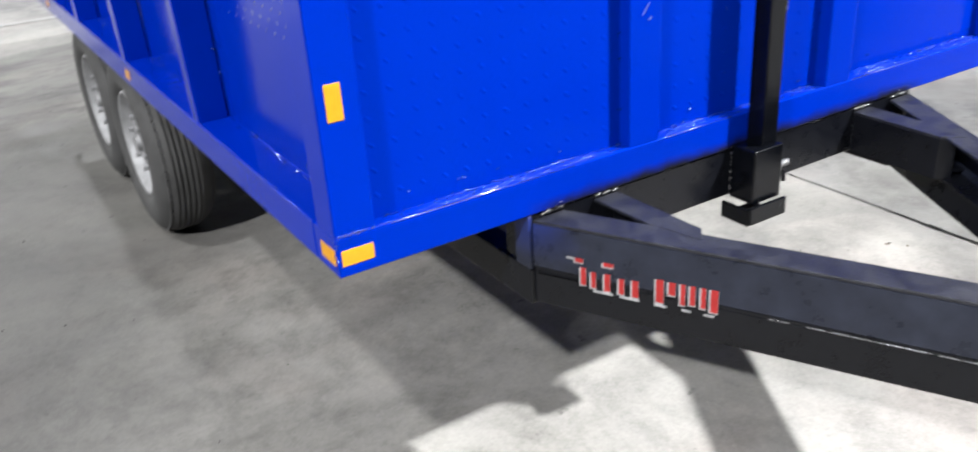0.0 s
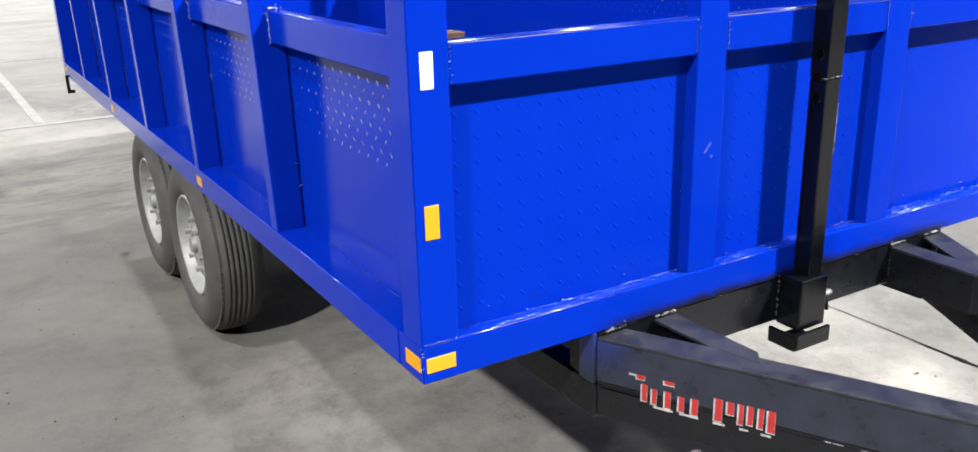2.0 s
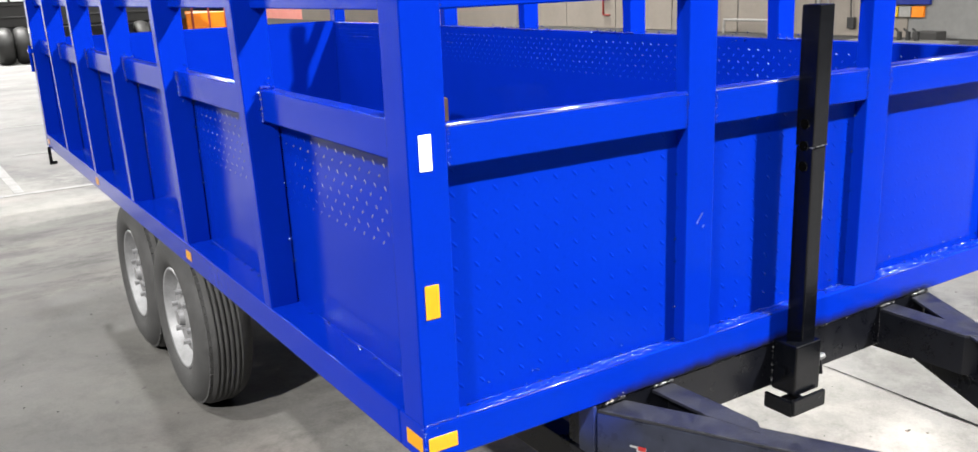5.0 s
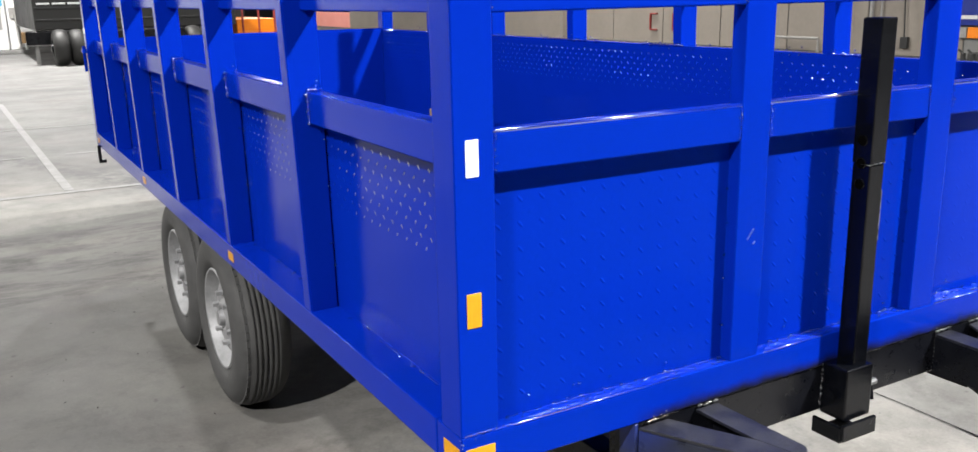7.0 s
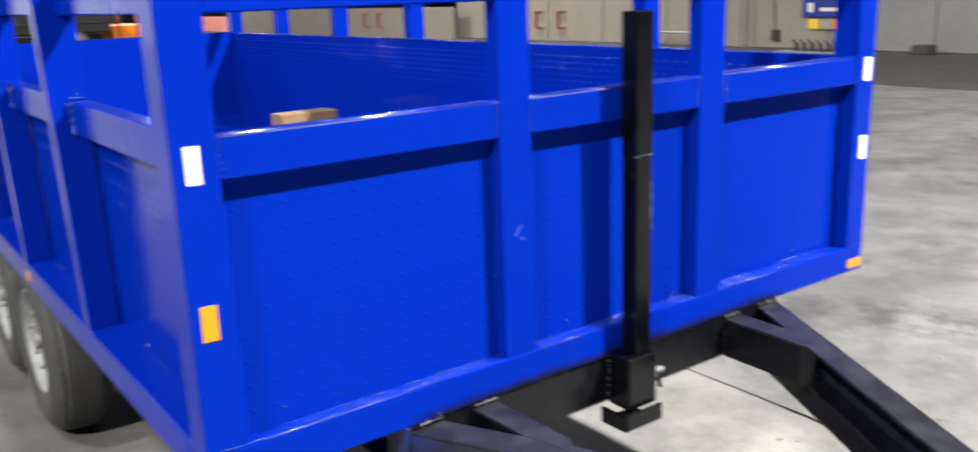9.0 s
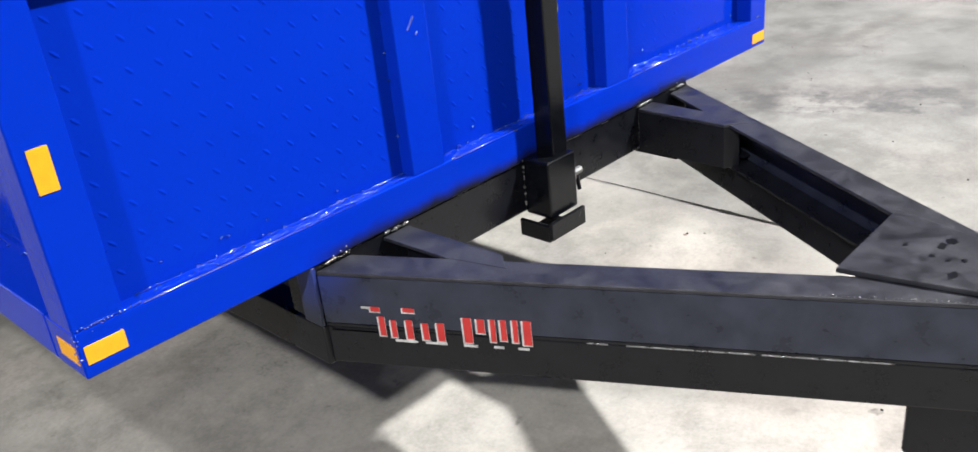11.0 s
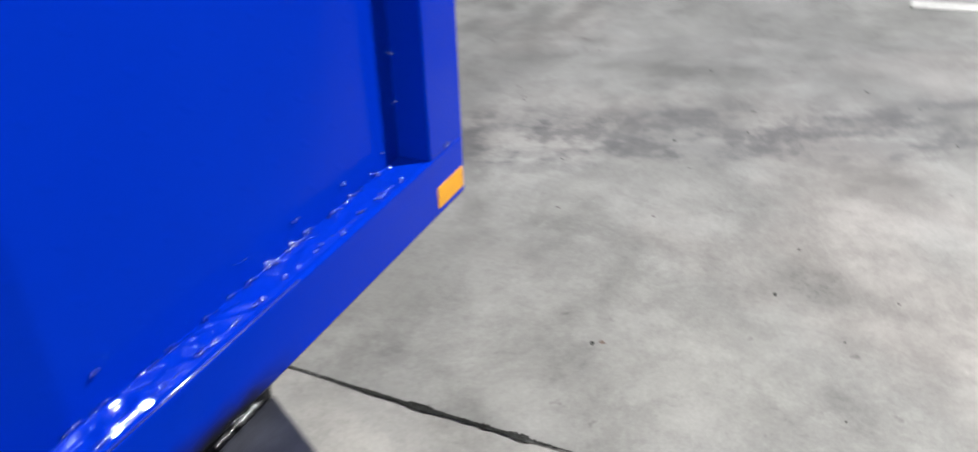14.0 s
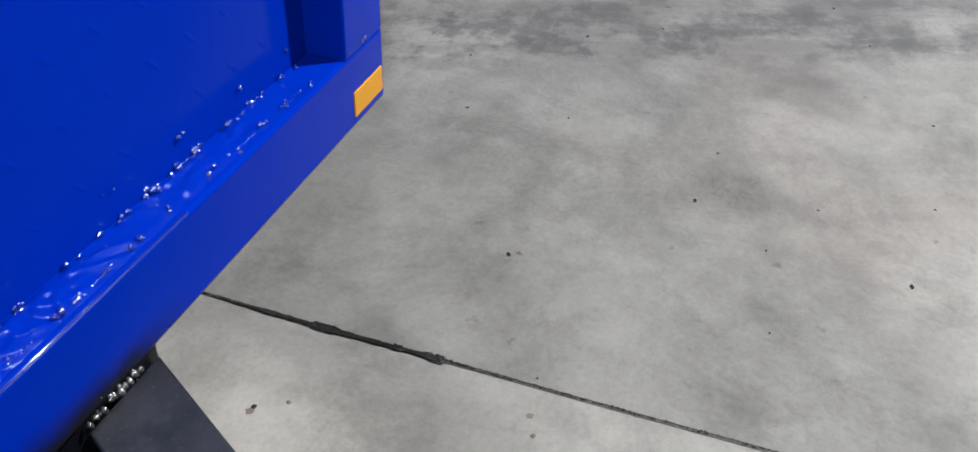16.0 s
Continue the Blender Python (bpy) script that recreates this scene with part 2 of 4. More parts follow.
YELLOW = simple("yellow_reflector_film", (0.41, 0.18, 0.001), (0.47, 0.215, 0.002), 0.25, 0.4, 60.0, 0.0, 0.05)
WHITE_FILM = simple("white_reflector_film", (0.6068, 0.6142, 0.6216), (0.6808, 0.6882, 0.6956), 0.2, 0.35, 60.0, 0.0, 0.05)
RED_PAINT = simple("red_stencil_paint", (0.222, 0.00592, 0.00592), (0.3108, 0.0148, 0.0148), 0.4, 0.6, 60.0)
STENCIL_WHITE = simple("white_stencil_paint", (0.12, 0.12, 0.125), (0.42, 0.42, 0.425), 0.4, 0.6, 60.0)
CARDBOARD = simple("cardboard", (0.1628, 0.0962, 0.0407), (0.2368, 0.148, 0.074), 0.75, 0.9, 12.0)
CONCRETE = concrete("worn_concrete")
ASPHALT = simple("dark_asphalt", (0.024, 0.0235, 0.023), (0.045, 0.0435, 0.042), 0.7, 0.9, 1.5, 0.0, 0.4, 0.01)
JOINT = simple("grey_joint_filler", (0.018, 0.018, 0.018), (0.06, 0.06, 0.059), 0.8, 0.95, 14.0, 0.0, 0.6, 0.01, spec=0.05)
TAR = simple("joint_filler", (0.006, 0.006, 0.006), (0.026, 0.026, 0.025), 0.8, 0.95, 9.0, 0.0, 0.6, 0.01, spec=0.04)
LINE_PAINT = simple("white_line_paint", (0.12, 0.12, 0.118), (0.3, 0.3, 0.295), 0.6, 0.85, 9.0)
BEIGE = simple("beige_precast_wall", (0.1887, 0.1667, 0.1415), (0.239, 0.2107, 0.1824), 0.7, 0.9, 1.2)
GREY_WALL = simple("grey_plaster_wall", (0.1384, 0.1384, 0.1352), (0.2013, 0.2013, 0.195), 0.7, 0.9, 1.0)
PINK = simple("faded_red_wall_paint", (0.68, 0.24, 0.2), (0.76, 0.33, 0.28), 0.6, 0.8, 2.0)
ORANGE = simple("orange_truck_paint", (0.7, 0.17, 0.004), (0.76, 0.22, 0.008), 0.35, 0.5, 3.0)
DARK_TRUCK = simple("dirty_dark_truck_paint", (0.006, 0.006, 0.006), (0.016, 0.016, 0.0155), 0.45, 0.7, 3.0)
PIPE_GREY = simple("grey_pipe", (0.185, 0.1776, 0.1702), (0.2812, 0.2738, 0.259), 0.5, 0.7, 8.0)
DARK_PLASTIC = simple("black_plastic", (0.012, 0.012, 0.012), (0.03, 0.03, 0.03), 0.4, 0.6, 12.0)
SIGN_BLUE = simple("blue_sign_panel", (0.0037, 0.0148, 0.148), (0.0074, 0.0222, 0.1998), 0.3, 0.45, 5.0)
PALE_BLUE = simple("pale_blue_panel", (0.074, 0.296, 0.481), (0.111, 0.3552, 0.5328), 0.35, 0.5, 5.0)
WHITE_PAINT = simple("white_enamel", (0.5032, 0.5032, 0.4958), (0.592, 0.592, 0.5846), 0.35, 0.55, 4.0)
CANOPY_WHITE = simple("dull_canopy_sheet", (0.1, 0.1, 0.1), (0.15, 0.15, 0.15), 0.5, 0.7, 1.0)
SIGN_YELLOW = simple("yellow_sign_paint", (0.555, 0.37, 0.0222), (0.629, 0.444, 0.037), 0.4, 0.6, 5.0)
RED_MARK = simple("dark_red_paint", (0.185, 0.0222, 0.0222), (0.259, 0.037, 0.0296), 0.5, 0.7, 5.0)
GLOW, _t, _b = material("lamp_diffuser")
_b.inputs["Base Color"].default_value = (0.8, 0.8, 0.8, 1)
_b.inputs["Emission Color"].default_value = (1.0, 0.97, 0.93, 1)
_b.inputs["Emission Strength"].default_value = 6.0


BEADS = []


# ---- mesh helpers ----
def soften(me):
    """Rounds the bevels smoothly: each corner takes the normal of its larger faces."""
    total = [Vector() for _ in me.vertices]
    first = [None] * len(me.vertices)
    for f in me.polygons:
        for i in f.vertices:
            if first[i] is None:
                first[i] = f.normal.copy()
            if first[i].dot(f.normal) < 0.4:
                return
            total[i] += f.normal * f.area ** 2 * 1e6
    for f in me.polygons:
        f.use_smooth = True
    me.normals_split_custom_set_from_vertices([v.normalized() if v.length > 1e-12 else Vector((0, 0, 1)) for v in total])



def link(name, bm, mat, parent=None, label="", smooth=False):
    me = bpy.data.meshes.new(name)
    bm.to_mesh(me)
    bm.free()
    me.materials.append(mat)
    if smooth:
        me.shade_smooth()
    elif len(me.vertices) < 400:
        soften(me)
    ob = new(name, me)
    if parent:
        ob.parent = parent
        ob.matrix_parent_inverse = parent.matrix_world.inverted()
    if label:
        ob["label"] = label
    return ob


def part(name, bm, mat, parent, label="", smooth=False, lugs=None):
    if name == "weld_bead":
        BEADS.append((mat, bm))
        return None
    ob = link(name, bm, mat, parent, label, smooth)
    if lugs:
        # the raised lugs of a chequer plate, rounded and extra glossy for their glints
        ob.data.materials.append(lugs)
        for f in ob.data.polygons[6:]:
            f.material_index, f.use_smooth = 1, True
    return ob


def root(name, x, y, z, label, category, group="", kind=""):
    ob = new(name)
    ob.location = (x, y, z)
    ob.matrix_world = Matrix.Translation((x, y, z))
    return tagged(ob, label, category, group, kind)


def box(x0, x1, y0, y1, z0, z1, bevel=0.003, bm=None, m=None):
    own = bmesh.new()
    bmesh.ops.create_cube(own, size=1.0, matrix=Matrix.LocRotScale(((x0 + x1) / 2, (y0 + y1) / 2, (z0 + z1) / 2), None, (x1 - x0, y1 - y0, z1 - z0)))
    if bevel:
        bmesh.ops.bevel(own, geom=own.edges[:], offset=bevel, segments=2, affect="EDGES", profile=0.6)
    if m:
        bmesh.ops.transform(own, matrix=m, verts=own.verts[:])
    return join(bm, own)


def join(bm, own):
    if bm is None:
        return own
    me = bpy.data.meshes.new("joining")
    own.to_mesh(me)
    own.free()
    bm.from_mesh(me)
    bpy.data.meshes.remove(me)
    return bm


def prism(points, z0, z1, bevel=0.003, bm=None):
    own = bmesh.new()
    low = [own.verts.new((x, y, z0)) for x, y in points]
    high = [own.verts.new((x, y, z1)) for x, y in points]
    n = len(points)
    own.faces.new(low[::-1])
    own.faces.new(high)
    for i in range(n):
        own.faces.new((low[i], low[(i + 1) % n], high[(i + 1) % n], high[i]))
    bmesh.ops.recalc_face_normals(own, faces=own.faces[:])
    if bevel:
        bmesh.ops.bevel(own, geom=own.edges[:], offset=bevel, segments=2, affect="EDGES", profile=0.6)
    return join(bm, own)


def cylinder(p, q, r, sides=12, bm=None, r2=None):
    own = bmesh.new()
    p, q = Vector(p), Vector(q)
    turn = (q - p).to_track_quat("Z", "Y").to_matrix().to_4x4()
    bmesh.ops.create_cone(own, cap_ends=True, segments=sides, radius1=r, radius2=r if r2 is None else r2, depth=(q - p).length,
                          matrix=Matrix.Translation((p + q) / 2) @ turn)
    return join(bm, own)


def lathe(profile, sides, centre, bm=None, close=False):
    """Turns (x, radius) pairs round an axis along x through centre."""
    own = bmesh.new()
    rings = []
    for x, r in profile:
        rings.append([own.verts.new((centre[0] + x, centre[1] + r * math.cos(2 * math.pi * k / sides), centre[2] + r * math.sin(2 * math.pi * k / sides))) for k in range(sides)])
    pairs = list(zip(rings, rings[1:])) + ([(rings[-1], rings[0])] if close else [])
    for a, c in pairs:
        for k in range(sides):
            own.faces.new((a[k], a[(k + 1) % sides], c[(k + 1) % sides], c[k]))
    bmesh.ops.recalc_face_normals(own, faces=own.faces[:])
    return join(bm, own)


def weld(points, size, seed, step=0.006, gaps=0.0, spatter=0.0):
    """An uneven bead of overlapping drops along a line, with loose drops beside it."""
    rng = random.Random(seed)
    verts, faces = [], []

    def drop(c, r):
        i = len(verts)
        k = [rng.uniform(0.7, 1.3) for _ in range(3)]
        for d in ((1, 0, 0), (0, 1, 0), (0, 0, 1), (-1, 0, 0), (0, -1, 0), (0, 0, -1)):
            verts.append(tuple(c[j] + d[j] * r * k[j] for j in range(3)))
        for a, b, c3 in ((0, 1, 2), (1, 3, 2), (3, 4, 2), (4, 0, 2), (1, 0, 5), (3, 1, 5), (4, 3, 5), (0, 4, 5)):
            faces.append((i + a, i + b, i + c3))

    for p, q in zip(points, points[1:]):
        p, q = Vector(p), Vector(q)
        n = max(2, int((q - p).length / step))
        on = True
        for k in range(n):
            if gaps and rng.random() < 0.12:
                on = rng.random() > gaps
            c = p.lerp(q, (k + rng.random() * 0.6) / n)
            if on:
                drop(c + Vector([rng.gauss(0, size * 0.18) for _ in range(3)]), size * rng.uniform(0.6, 1.15))
            if spatter and rng.random() < spatter:
                drop(c + Vector((rng.gauss(0, 0.006), rng.gauss(0, 0.004), rng.gauss(0, 0.012))), size * rng.uniform(0.25, 0.8))
    me_bm = bmesh.new()
    vs = [me_bm.verts.new(v) for v in verts]
    for f in faces:
        me_bm.faces.new([vs[i] for i in f])
    return me_bm


def tread_panel(corner, u, v, n, wide, high, thick=0.004, pitch=0.0235, lug=0.0014, other=0.35, worn=0, flip=0, size=1.0):
    """Chequer plate: a sheet with raised slanted lugs, in rows that lean by turns; worn: top rows kept for their
    glints, lower ones left out.
    """
    corner, u, v, n = Vector(corner), Vector(u), Vector(v), Vector(n)
    verts, faces = [], []

    def at(a, b, c):
        verts.append(tuple(corner + u * a + v * b + n * c))
        return len(verts) - 1

    q = [at(0, 0, 0), at(wide, 0, 0), at(wide, high, 0), at(0, high, 0), at(0, 0, -thick), at(wide, 0, -thick), at(wide, high, -thick), at(0, high, -thick)]
    faces += [(q[0], q[1], q[2], q[3]), (q[7], q[6], q[5], q[4])]
    for a, b in ((0, 1), (1, 2), (2, 3), (3, 0)):
        faces.append((q[b], q[a], q[a + 4], q[b + 4]))
    c45 = math.sqrt(0.5)
    rows = int((high - 0.02) / pitch)
    for i in range(int((wide - 0.02) / pitch)):
        for j in range(rows):
            lean = (rows - j) % 2
            if (i + lean) % 2 or (worn and j < rows - worn):
                continue
            a, b = 0.02 + i * pitch, high - 0.014 - (rows - j) * pitch
            d = (c45, c45) if (lean + flip) % 2 else (c45, -c45)
            e = (-d[1], d[0])
            half, w, h = 0.0095 * size, 0.0036 * size, lug * (1.0 if lean else other) * (max(0.1, 1.0 - (rows - 1 - j) / worn) if worn else 1.0)
            ring = []
            for f, g in ((-1, 0), (-0.45, -1), (0.45, -1), (1, 0), (0.45, 1), (-0.45, 1)):
                ring.append(at(a + d[0] * half * f + e[0] * w * g, b + d[1] * half * f + e[1] * w * g, 0.0))
            top = [at(a + d[0] * half * f, b + d[1] * half * f, h) for f in (-0.5, 0.5)]
            faces += [(ring[0], ring[1], top[0]), (ring[1], ring[2], top[1], top[0]), (ring[2], ring[3], top[1]), (ring[3], ring[4], top[1]),
                      (ring[4], ring[5], top[0], top[1]), (ring[5], ring[0], top[0])]
    bm = bmesh.new()
    vs = [bm.verts.new(p) for p in verts]
    for f in faces:
        bm.faces.new([vs[k] for k in f])
    bmesh.ops.recalc_face_normals(bm, faces=bm.faces[:])
    return bm


# ---- ground ----
bm = bmesh.new()
bmesh.ops.create_grid(bm, x_segments=8, y_segments=8, size=300)
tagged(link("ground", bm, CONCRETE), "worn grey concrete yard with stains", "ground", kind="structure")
tagged(link("road", prism([(12.5, -60), (18.25, -60), (18.25, 120), (12.5, 120)], 0.002, 0.006, 0), ASPHALT), "dark asphalt lane before the wall", "road", kind="structure")

rng = random.Random(5)
joint = [(2.318 + 0.006 * noise.noise(Vector((y * 2.2, 0, 4))), y) for y in np.arange(-14, 14, 0.014)]


def crumble(y, seed):
    """Half width of the joint: a thin cut whose edges have broken away here and there."""
    bite = max(0.0, noise.noise(Vector((y * 9, seed, 0)))) ** 2 + 0.5 * max(0.0, noise.noise(Vector((y * 40, seed, 5)))) ** 2
    return 0.0019 + 0.026 * bite * (1.2 if 0.05 < y < 0.45 else 0.1)


edge_l = [(x - crumble(y, 1.0), y) for x, y in joint]
edge_r = [(x + crumble(y, 8.0), y) for x, y in joint]
bm = bmesh.new()
va = [bm.verts.new((x, y, 0.004)) for x, y in edge_l]
vb = [bm.verts.new((x, y, 0.004)) for x, y in edge_r]
for i in range(len(va) - 1):
    bm.faces.new((va[i], vb[i], vb[i + 1], va[i + 1]))
tagged(link("pavement_joint", bm, JOINT), "dark crumbling filler in a concrete joint", "joint", kind="structure")


def chips(spots, z, seed):
    """Loose angular crumbs lying at the given places: (x, y, radius)."""
    rng = random.Random(seed)
    verts, faces = [], []
    for x, y, r in spots:
        i = len(verts)
        q = rng.uniform(0, 6)
        for k in range(5):
            g = r * rng.uniform(0.6, 1.2)
            verts.append((x + g * math.cos(q + k * 1.257), y + g * math.sin(q + k * 1.257), z))
        verts.append((x + 0.2 * r, y, z + r * rng.uniform(0.3, 0.9)))
        faces += [(i + k, i + (k + 1) % 5, i + 5) for k in range(5)]
    bm = bmesh.new()
    vs = [bm.verts.new(v) for v in verts]
    for f in faces:
        bm.faces.new([vs[k] for k in f])
    return bm


rng = random.Random(44)
crumbs = []
for _ in range(4200):
    y = rng.triangular(0.0, 0.5, 0.25) if rng.random() < 0.7 else rng.triangular(-1.2, 2.0, 0.3)
    i = int((y + 14) / 0.014)
    spread = (edge_r[i][0] - edge_l[i][0]) * (0.75 if 0.05 < y < 0.45 else 0.5)
    crumbs.append((joint[i][0] + rng.uniform(-1, 1) * spread, y, rng.uniform(0.0008, 0.0034)))
tagged(link("joint_crumbs", chips(crumbs, 0.0035, 3), TAR), "black crumbs along the concrete joint", "crumbs", kind="stuff")


def marking(pts):
    tagged(link("parking_line", prism(pts, 0.003, 0.005, 0), LINE_PAINT), "worn white parking line on concrete", "line", "parking lines", "structure")


marking([(-0.03, 7.2), (0.05, 7.2), (-0.11, 15.4), (-0.19, 15.4)])
marking([(-9.0, 7.08), (6.0, 7.08), (6.0, 7.17), (-9.0, 7.17)])
marking([(-9.0, 9.3), (-0.2, 9.3), (-0.2, 9.36), (-9.0, 9.36)])
marking([(0.2, 9.3), (6.0, 9.3), (6.0, 9.36), (0.2, 9.36)])
marking([(-9.0, 11.75), (6.0, 11.8), (6.0, 11.87), (-9.0, 11.82)])

marking([(5.41, -0.462), (5.865, -5.0), (5.975, -5.0), (5.52, -0.462)])

# small stains and grit on the concrete
rng = random.Random(21)
bm = None
spots = [(2.655, 0.04, 0.006), (2.10, 0.32, 0.006), (3.0, -0.3, 0.007), (2.86, -0.77, 0.008), (1.45, 0.28, 0.01), (1.62, 0.05, 0.008)]
spots += [(rng.uniform(1.3, 4.5), rng.uniform(-1.6, 1.4), rng.uniform(0.002, 0.005)) for _ in range(60)]
spots += [(rng.uniform(-1.2, 0.3), rng.uniform(0.6, 5.0), rng.uniform(0.002, 0.006)) for _ in range(60)]
for cx, cy, r in spots:
    turn, flat = rng.uniform(0, 3), rng.uniform(0.35, 0.8)
    pts = []
    for a in range(11):
        q = 2 * math.pi * a / 11
        k = r * rng.uniform(0.8, 1.15)
        u, v = k * math.cos(q), flat * k * math.sin(q)
        pts.append((cx + u * math.cos(turn) - v * math.sin(turn), cy + u * math.sin(turn) + v * math.cos(turn)))
    bm = prism(pts, 0.0005, 0.0018, 0, bm)
tagged(link("grit", bm, TAR), "dark specks of grit on the concrete", "grit", kind="stuff")
STONE = simple("brown_pebble", (0.07, 0.055, 0.045), (0.13, 0.1, 0.085), 0.8, 0.95, 60.0)
for x, y, r in ((2.09, 0.32, 0.011), (2.13, 0.27, 0.006), (2.25, -0.13, 0.008), (2.21, -0.15, 0.006), (2.668, 0.02, 0.009)):
    tagged(link("pebble", chips([(x, y, r)], 0.0, int(1000 * x)), STONE), "small brown stone lying on the concrete", "stone", "stones on the concrete")

# ---- canopy over the yard: unseen, added to hold lamps and bounce light ----
tagged(link("ceiling", box(-16, 18.3, -11, 60, CANOPY_Z, CANOPY_Z + 0.25, 0), CANOPY_WHITE), "unseen dull grey sheet canopy added over the yard", "canopy", kind="structure")
for x, y, watts in LAMPS:
    light = root("unseen_light", x, y, CANOPY_Z, "unseen square white floodlight added under the ceiling", "lamp", "canopy floodlights")
    part("frame", box(x - 0.36, x + 0.36, y - 0.36, y + 0.36, CANOPY_Z - 0.06, CANOPY_Z, 0.01), WHITE_PAINT, light)
    part("diffuser", box(x - 0.3, x + 0.3, y - 0.3, y + 0.3, CANOPY_Z - 0.08, CANOPY_Z - 0.058, 0.006), GLOW, light, "glowing lamp diffuser")

# ---- the trailer ----
W, L = 2.0, 4.74
ZB, ZT = 0.73, 0.808
R0, R1 = 1.286, 1.364
U0, U1 = 1.557, 1.637
TOP = 1.93
DEEP = 0.073
# how far the front panels lie behind the posts, panel by panel
SETS = (0.032, 0.034, 0.041)
trailer = root("trailer", 1.0, 2.3, 0, "blue steel twin-axle farm trailer with stake sides and black drawbar", "trailer")

part("front_beam", box(0, W, 0, 0.1, ZB, ZT, 0.004), BLUE_BEAM, trailer, "blue beam with black overspray at its foot")
part("rear_beam", box(0, W, L - 0.1, L, ZB, ZT, 0.004), BLUE_PAINT, trailer)
for x0, x1 in ((0, 0.1), (W - 0.1, W)):
    part("side_beam", box(x0, x1, 0.102, L - 0.102, ZB, ZT, 0.004), BLUE_PAINT, trailer)
part("bed_floor", box(0.06, W - 0.06, 0.06, L - 0.06, ZT - 0.022, ZT - 0.008, 0), BLUE_PAINT, trailer, "blue steel bed floor")

# corner posts and front posts
for x0, x1, y0, y1 in ((0, 0.079, 0, 0.079), (W - 0.083, W, 0, 0.079), (0, 0.079, L - 0.079, L), (W - 0.079, W, L - 0.079, L)):
    part("corner_post", box(x0, x1, y0, y1, ZT - 0.002, TOP, 0.004), BLUE_PAINT, trailer)
FRONT = [(0.66, 0.742), (1.262, 1.35)]
for x0, x1 in FRONT:
    part("post", box(x0, x1, 0.0015, 0.04, ZT - 0.002, TOP, 0.004), BLUE_PAINT, trailer)
spans = [(0.079, 0.66), (0.742, 1.262), (1.35, W - 0.083)]
for (a, c), depth in zip(spans, SETS):
    part("front_rail", box(a - 0.002, c + 0.002, 0.003, depth - 0.002, R0, R1, 0.004), BLUE_PAINT, trailer)
    part("front_rail", box(a - 0.002, c + 0.002, 0.003, depth - 0.002, U0, U1, 0.004), BLUE_PAINT, trailer)
    part("front_panel", tread_panel((a - 0.02, depth, ZT - 0.006), (1, 0, 0), (0, 0, 1), (0, -1, 0), c - a + 0.04, R1 - ZT + 0.002, lug=0.0011 if a < 1.3 else 0.0003, other=0.15, flip=1), BLUE_PAINT, trailer, "blue chequer-plate panel")

# rounded upper edges of the front rails: extra glossy rods added for their highlight
for a, c in spans:
    for z in (R1, U1):
        part("rail_glint", cylinder((a, 0.0068, z - 0.0038), (c, 0.0068, z - 0.0038), 0.0046, 20), BLUE_WELD, trailer, "rounded rail edge, glossy rod added for its highlight", True)

# side posts, rails and panels
STEP = 0.774
starts = [0.81 + STEP * k for k in range(5)]
edges = [(0.0, 0.079)] + [(s, s + 0.05) for s in starts] + [(L - 0.079, L)]
for s in starts:
    for x0, x1, out in ((0.0015, DEEP + 0.003, -1), (W - DEEP - 0.003, W - 0.0015, 1)):
        bm = box(x0, x1, s, s + 0.05, ZT - 0.002, TOP, 0.004)
        for v in bm.verts:
            # the stakes lean a little outwards and back
            outer = (v.co.x < 0.04) if out < 0 else (v.co.x > W - 0.04)
            v.co += Vector((0.012 * out * outer, 0.024, 0)) * (v.co.z - ZT) / (1.5 - ZT)
        part("side_post", bm, BLUE_PAINT, trailer)
for (a0, a), (c, c1) in zip(edges, edges[1:]):
    for z0, z1 in ((R0, R1), (U0, U1)):
        part("side_rail", box(0.036, DEEP + 0.004, a - 0.002, c + 0.03, z0, z1, 0.004), BLUE_PAINT, trailer)
        part("side_rail", box(W - DEEP - 0.004, W - 0.036, a - 0.002, c + 0.03, z0, z1, 0.004), BLUE_PAINT, trailer)
    part("side_panel", tread_panel((DEEP + 0.006, c + 0.03, ZT - 0.006), (0, -1, 0), (0, 0, 1), (-1, 0, 0), c - a + 0.06, R1 - ZT + 0.002, lug=0.003, other=0.1, worn=11, size=0.72), BLUE_PAINT, trailer, "blue chequer-plate panel", lugs=BLUE_LUG)
part("side_panel", tread_panel((W - DEEP - 0.006, 0.07, ZT - 0.006), (0, 1, 0), (0, 0, 1), (-1, 0, 0), L - 0.14, R1 - ZT + 0.002, lug=0.0024, other=0.1, worn=7, size=0.6), BLUE_PAINT, trailer, "blue chequer-plate panel", lugs=BLUE_LUG)

tailgate = part("tailgate", tread_panel((0.06, L - 0.06, ZT - 0.006), (1, 0, 0), (0, 0, 1), (0, -1, 0), W - 0.12, R1 - ZT + 0.012, lug=0.0003), BLUE_PAINT, trailer, "blue chequer-plate tailgate")
part("tailgate_rail", box(0.08, W - 0.08, L - 0.055, L - 0.005, R0, R1 + 0.006, 0.004), BLUE_PAINT, tailgate)
part("tailgate_hook", box(-0.012, 0.006, L - 0.1, L - 0.075, 0.635, 0.735, 0.003, box(-0.012, 0.03, L - 0.1, L - 0.075, 0.625, 0.645, 0.003)), BLACK_PAINT, tailgate, "black hanging latch hook")
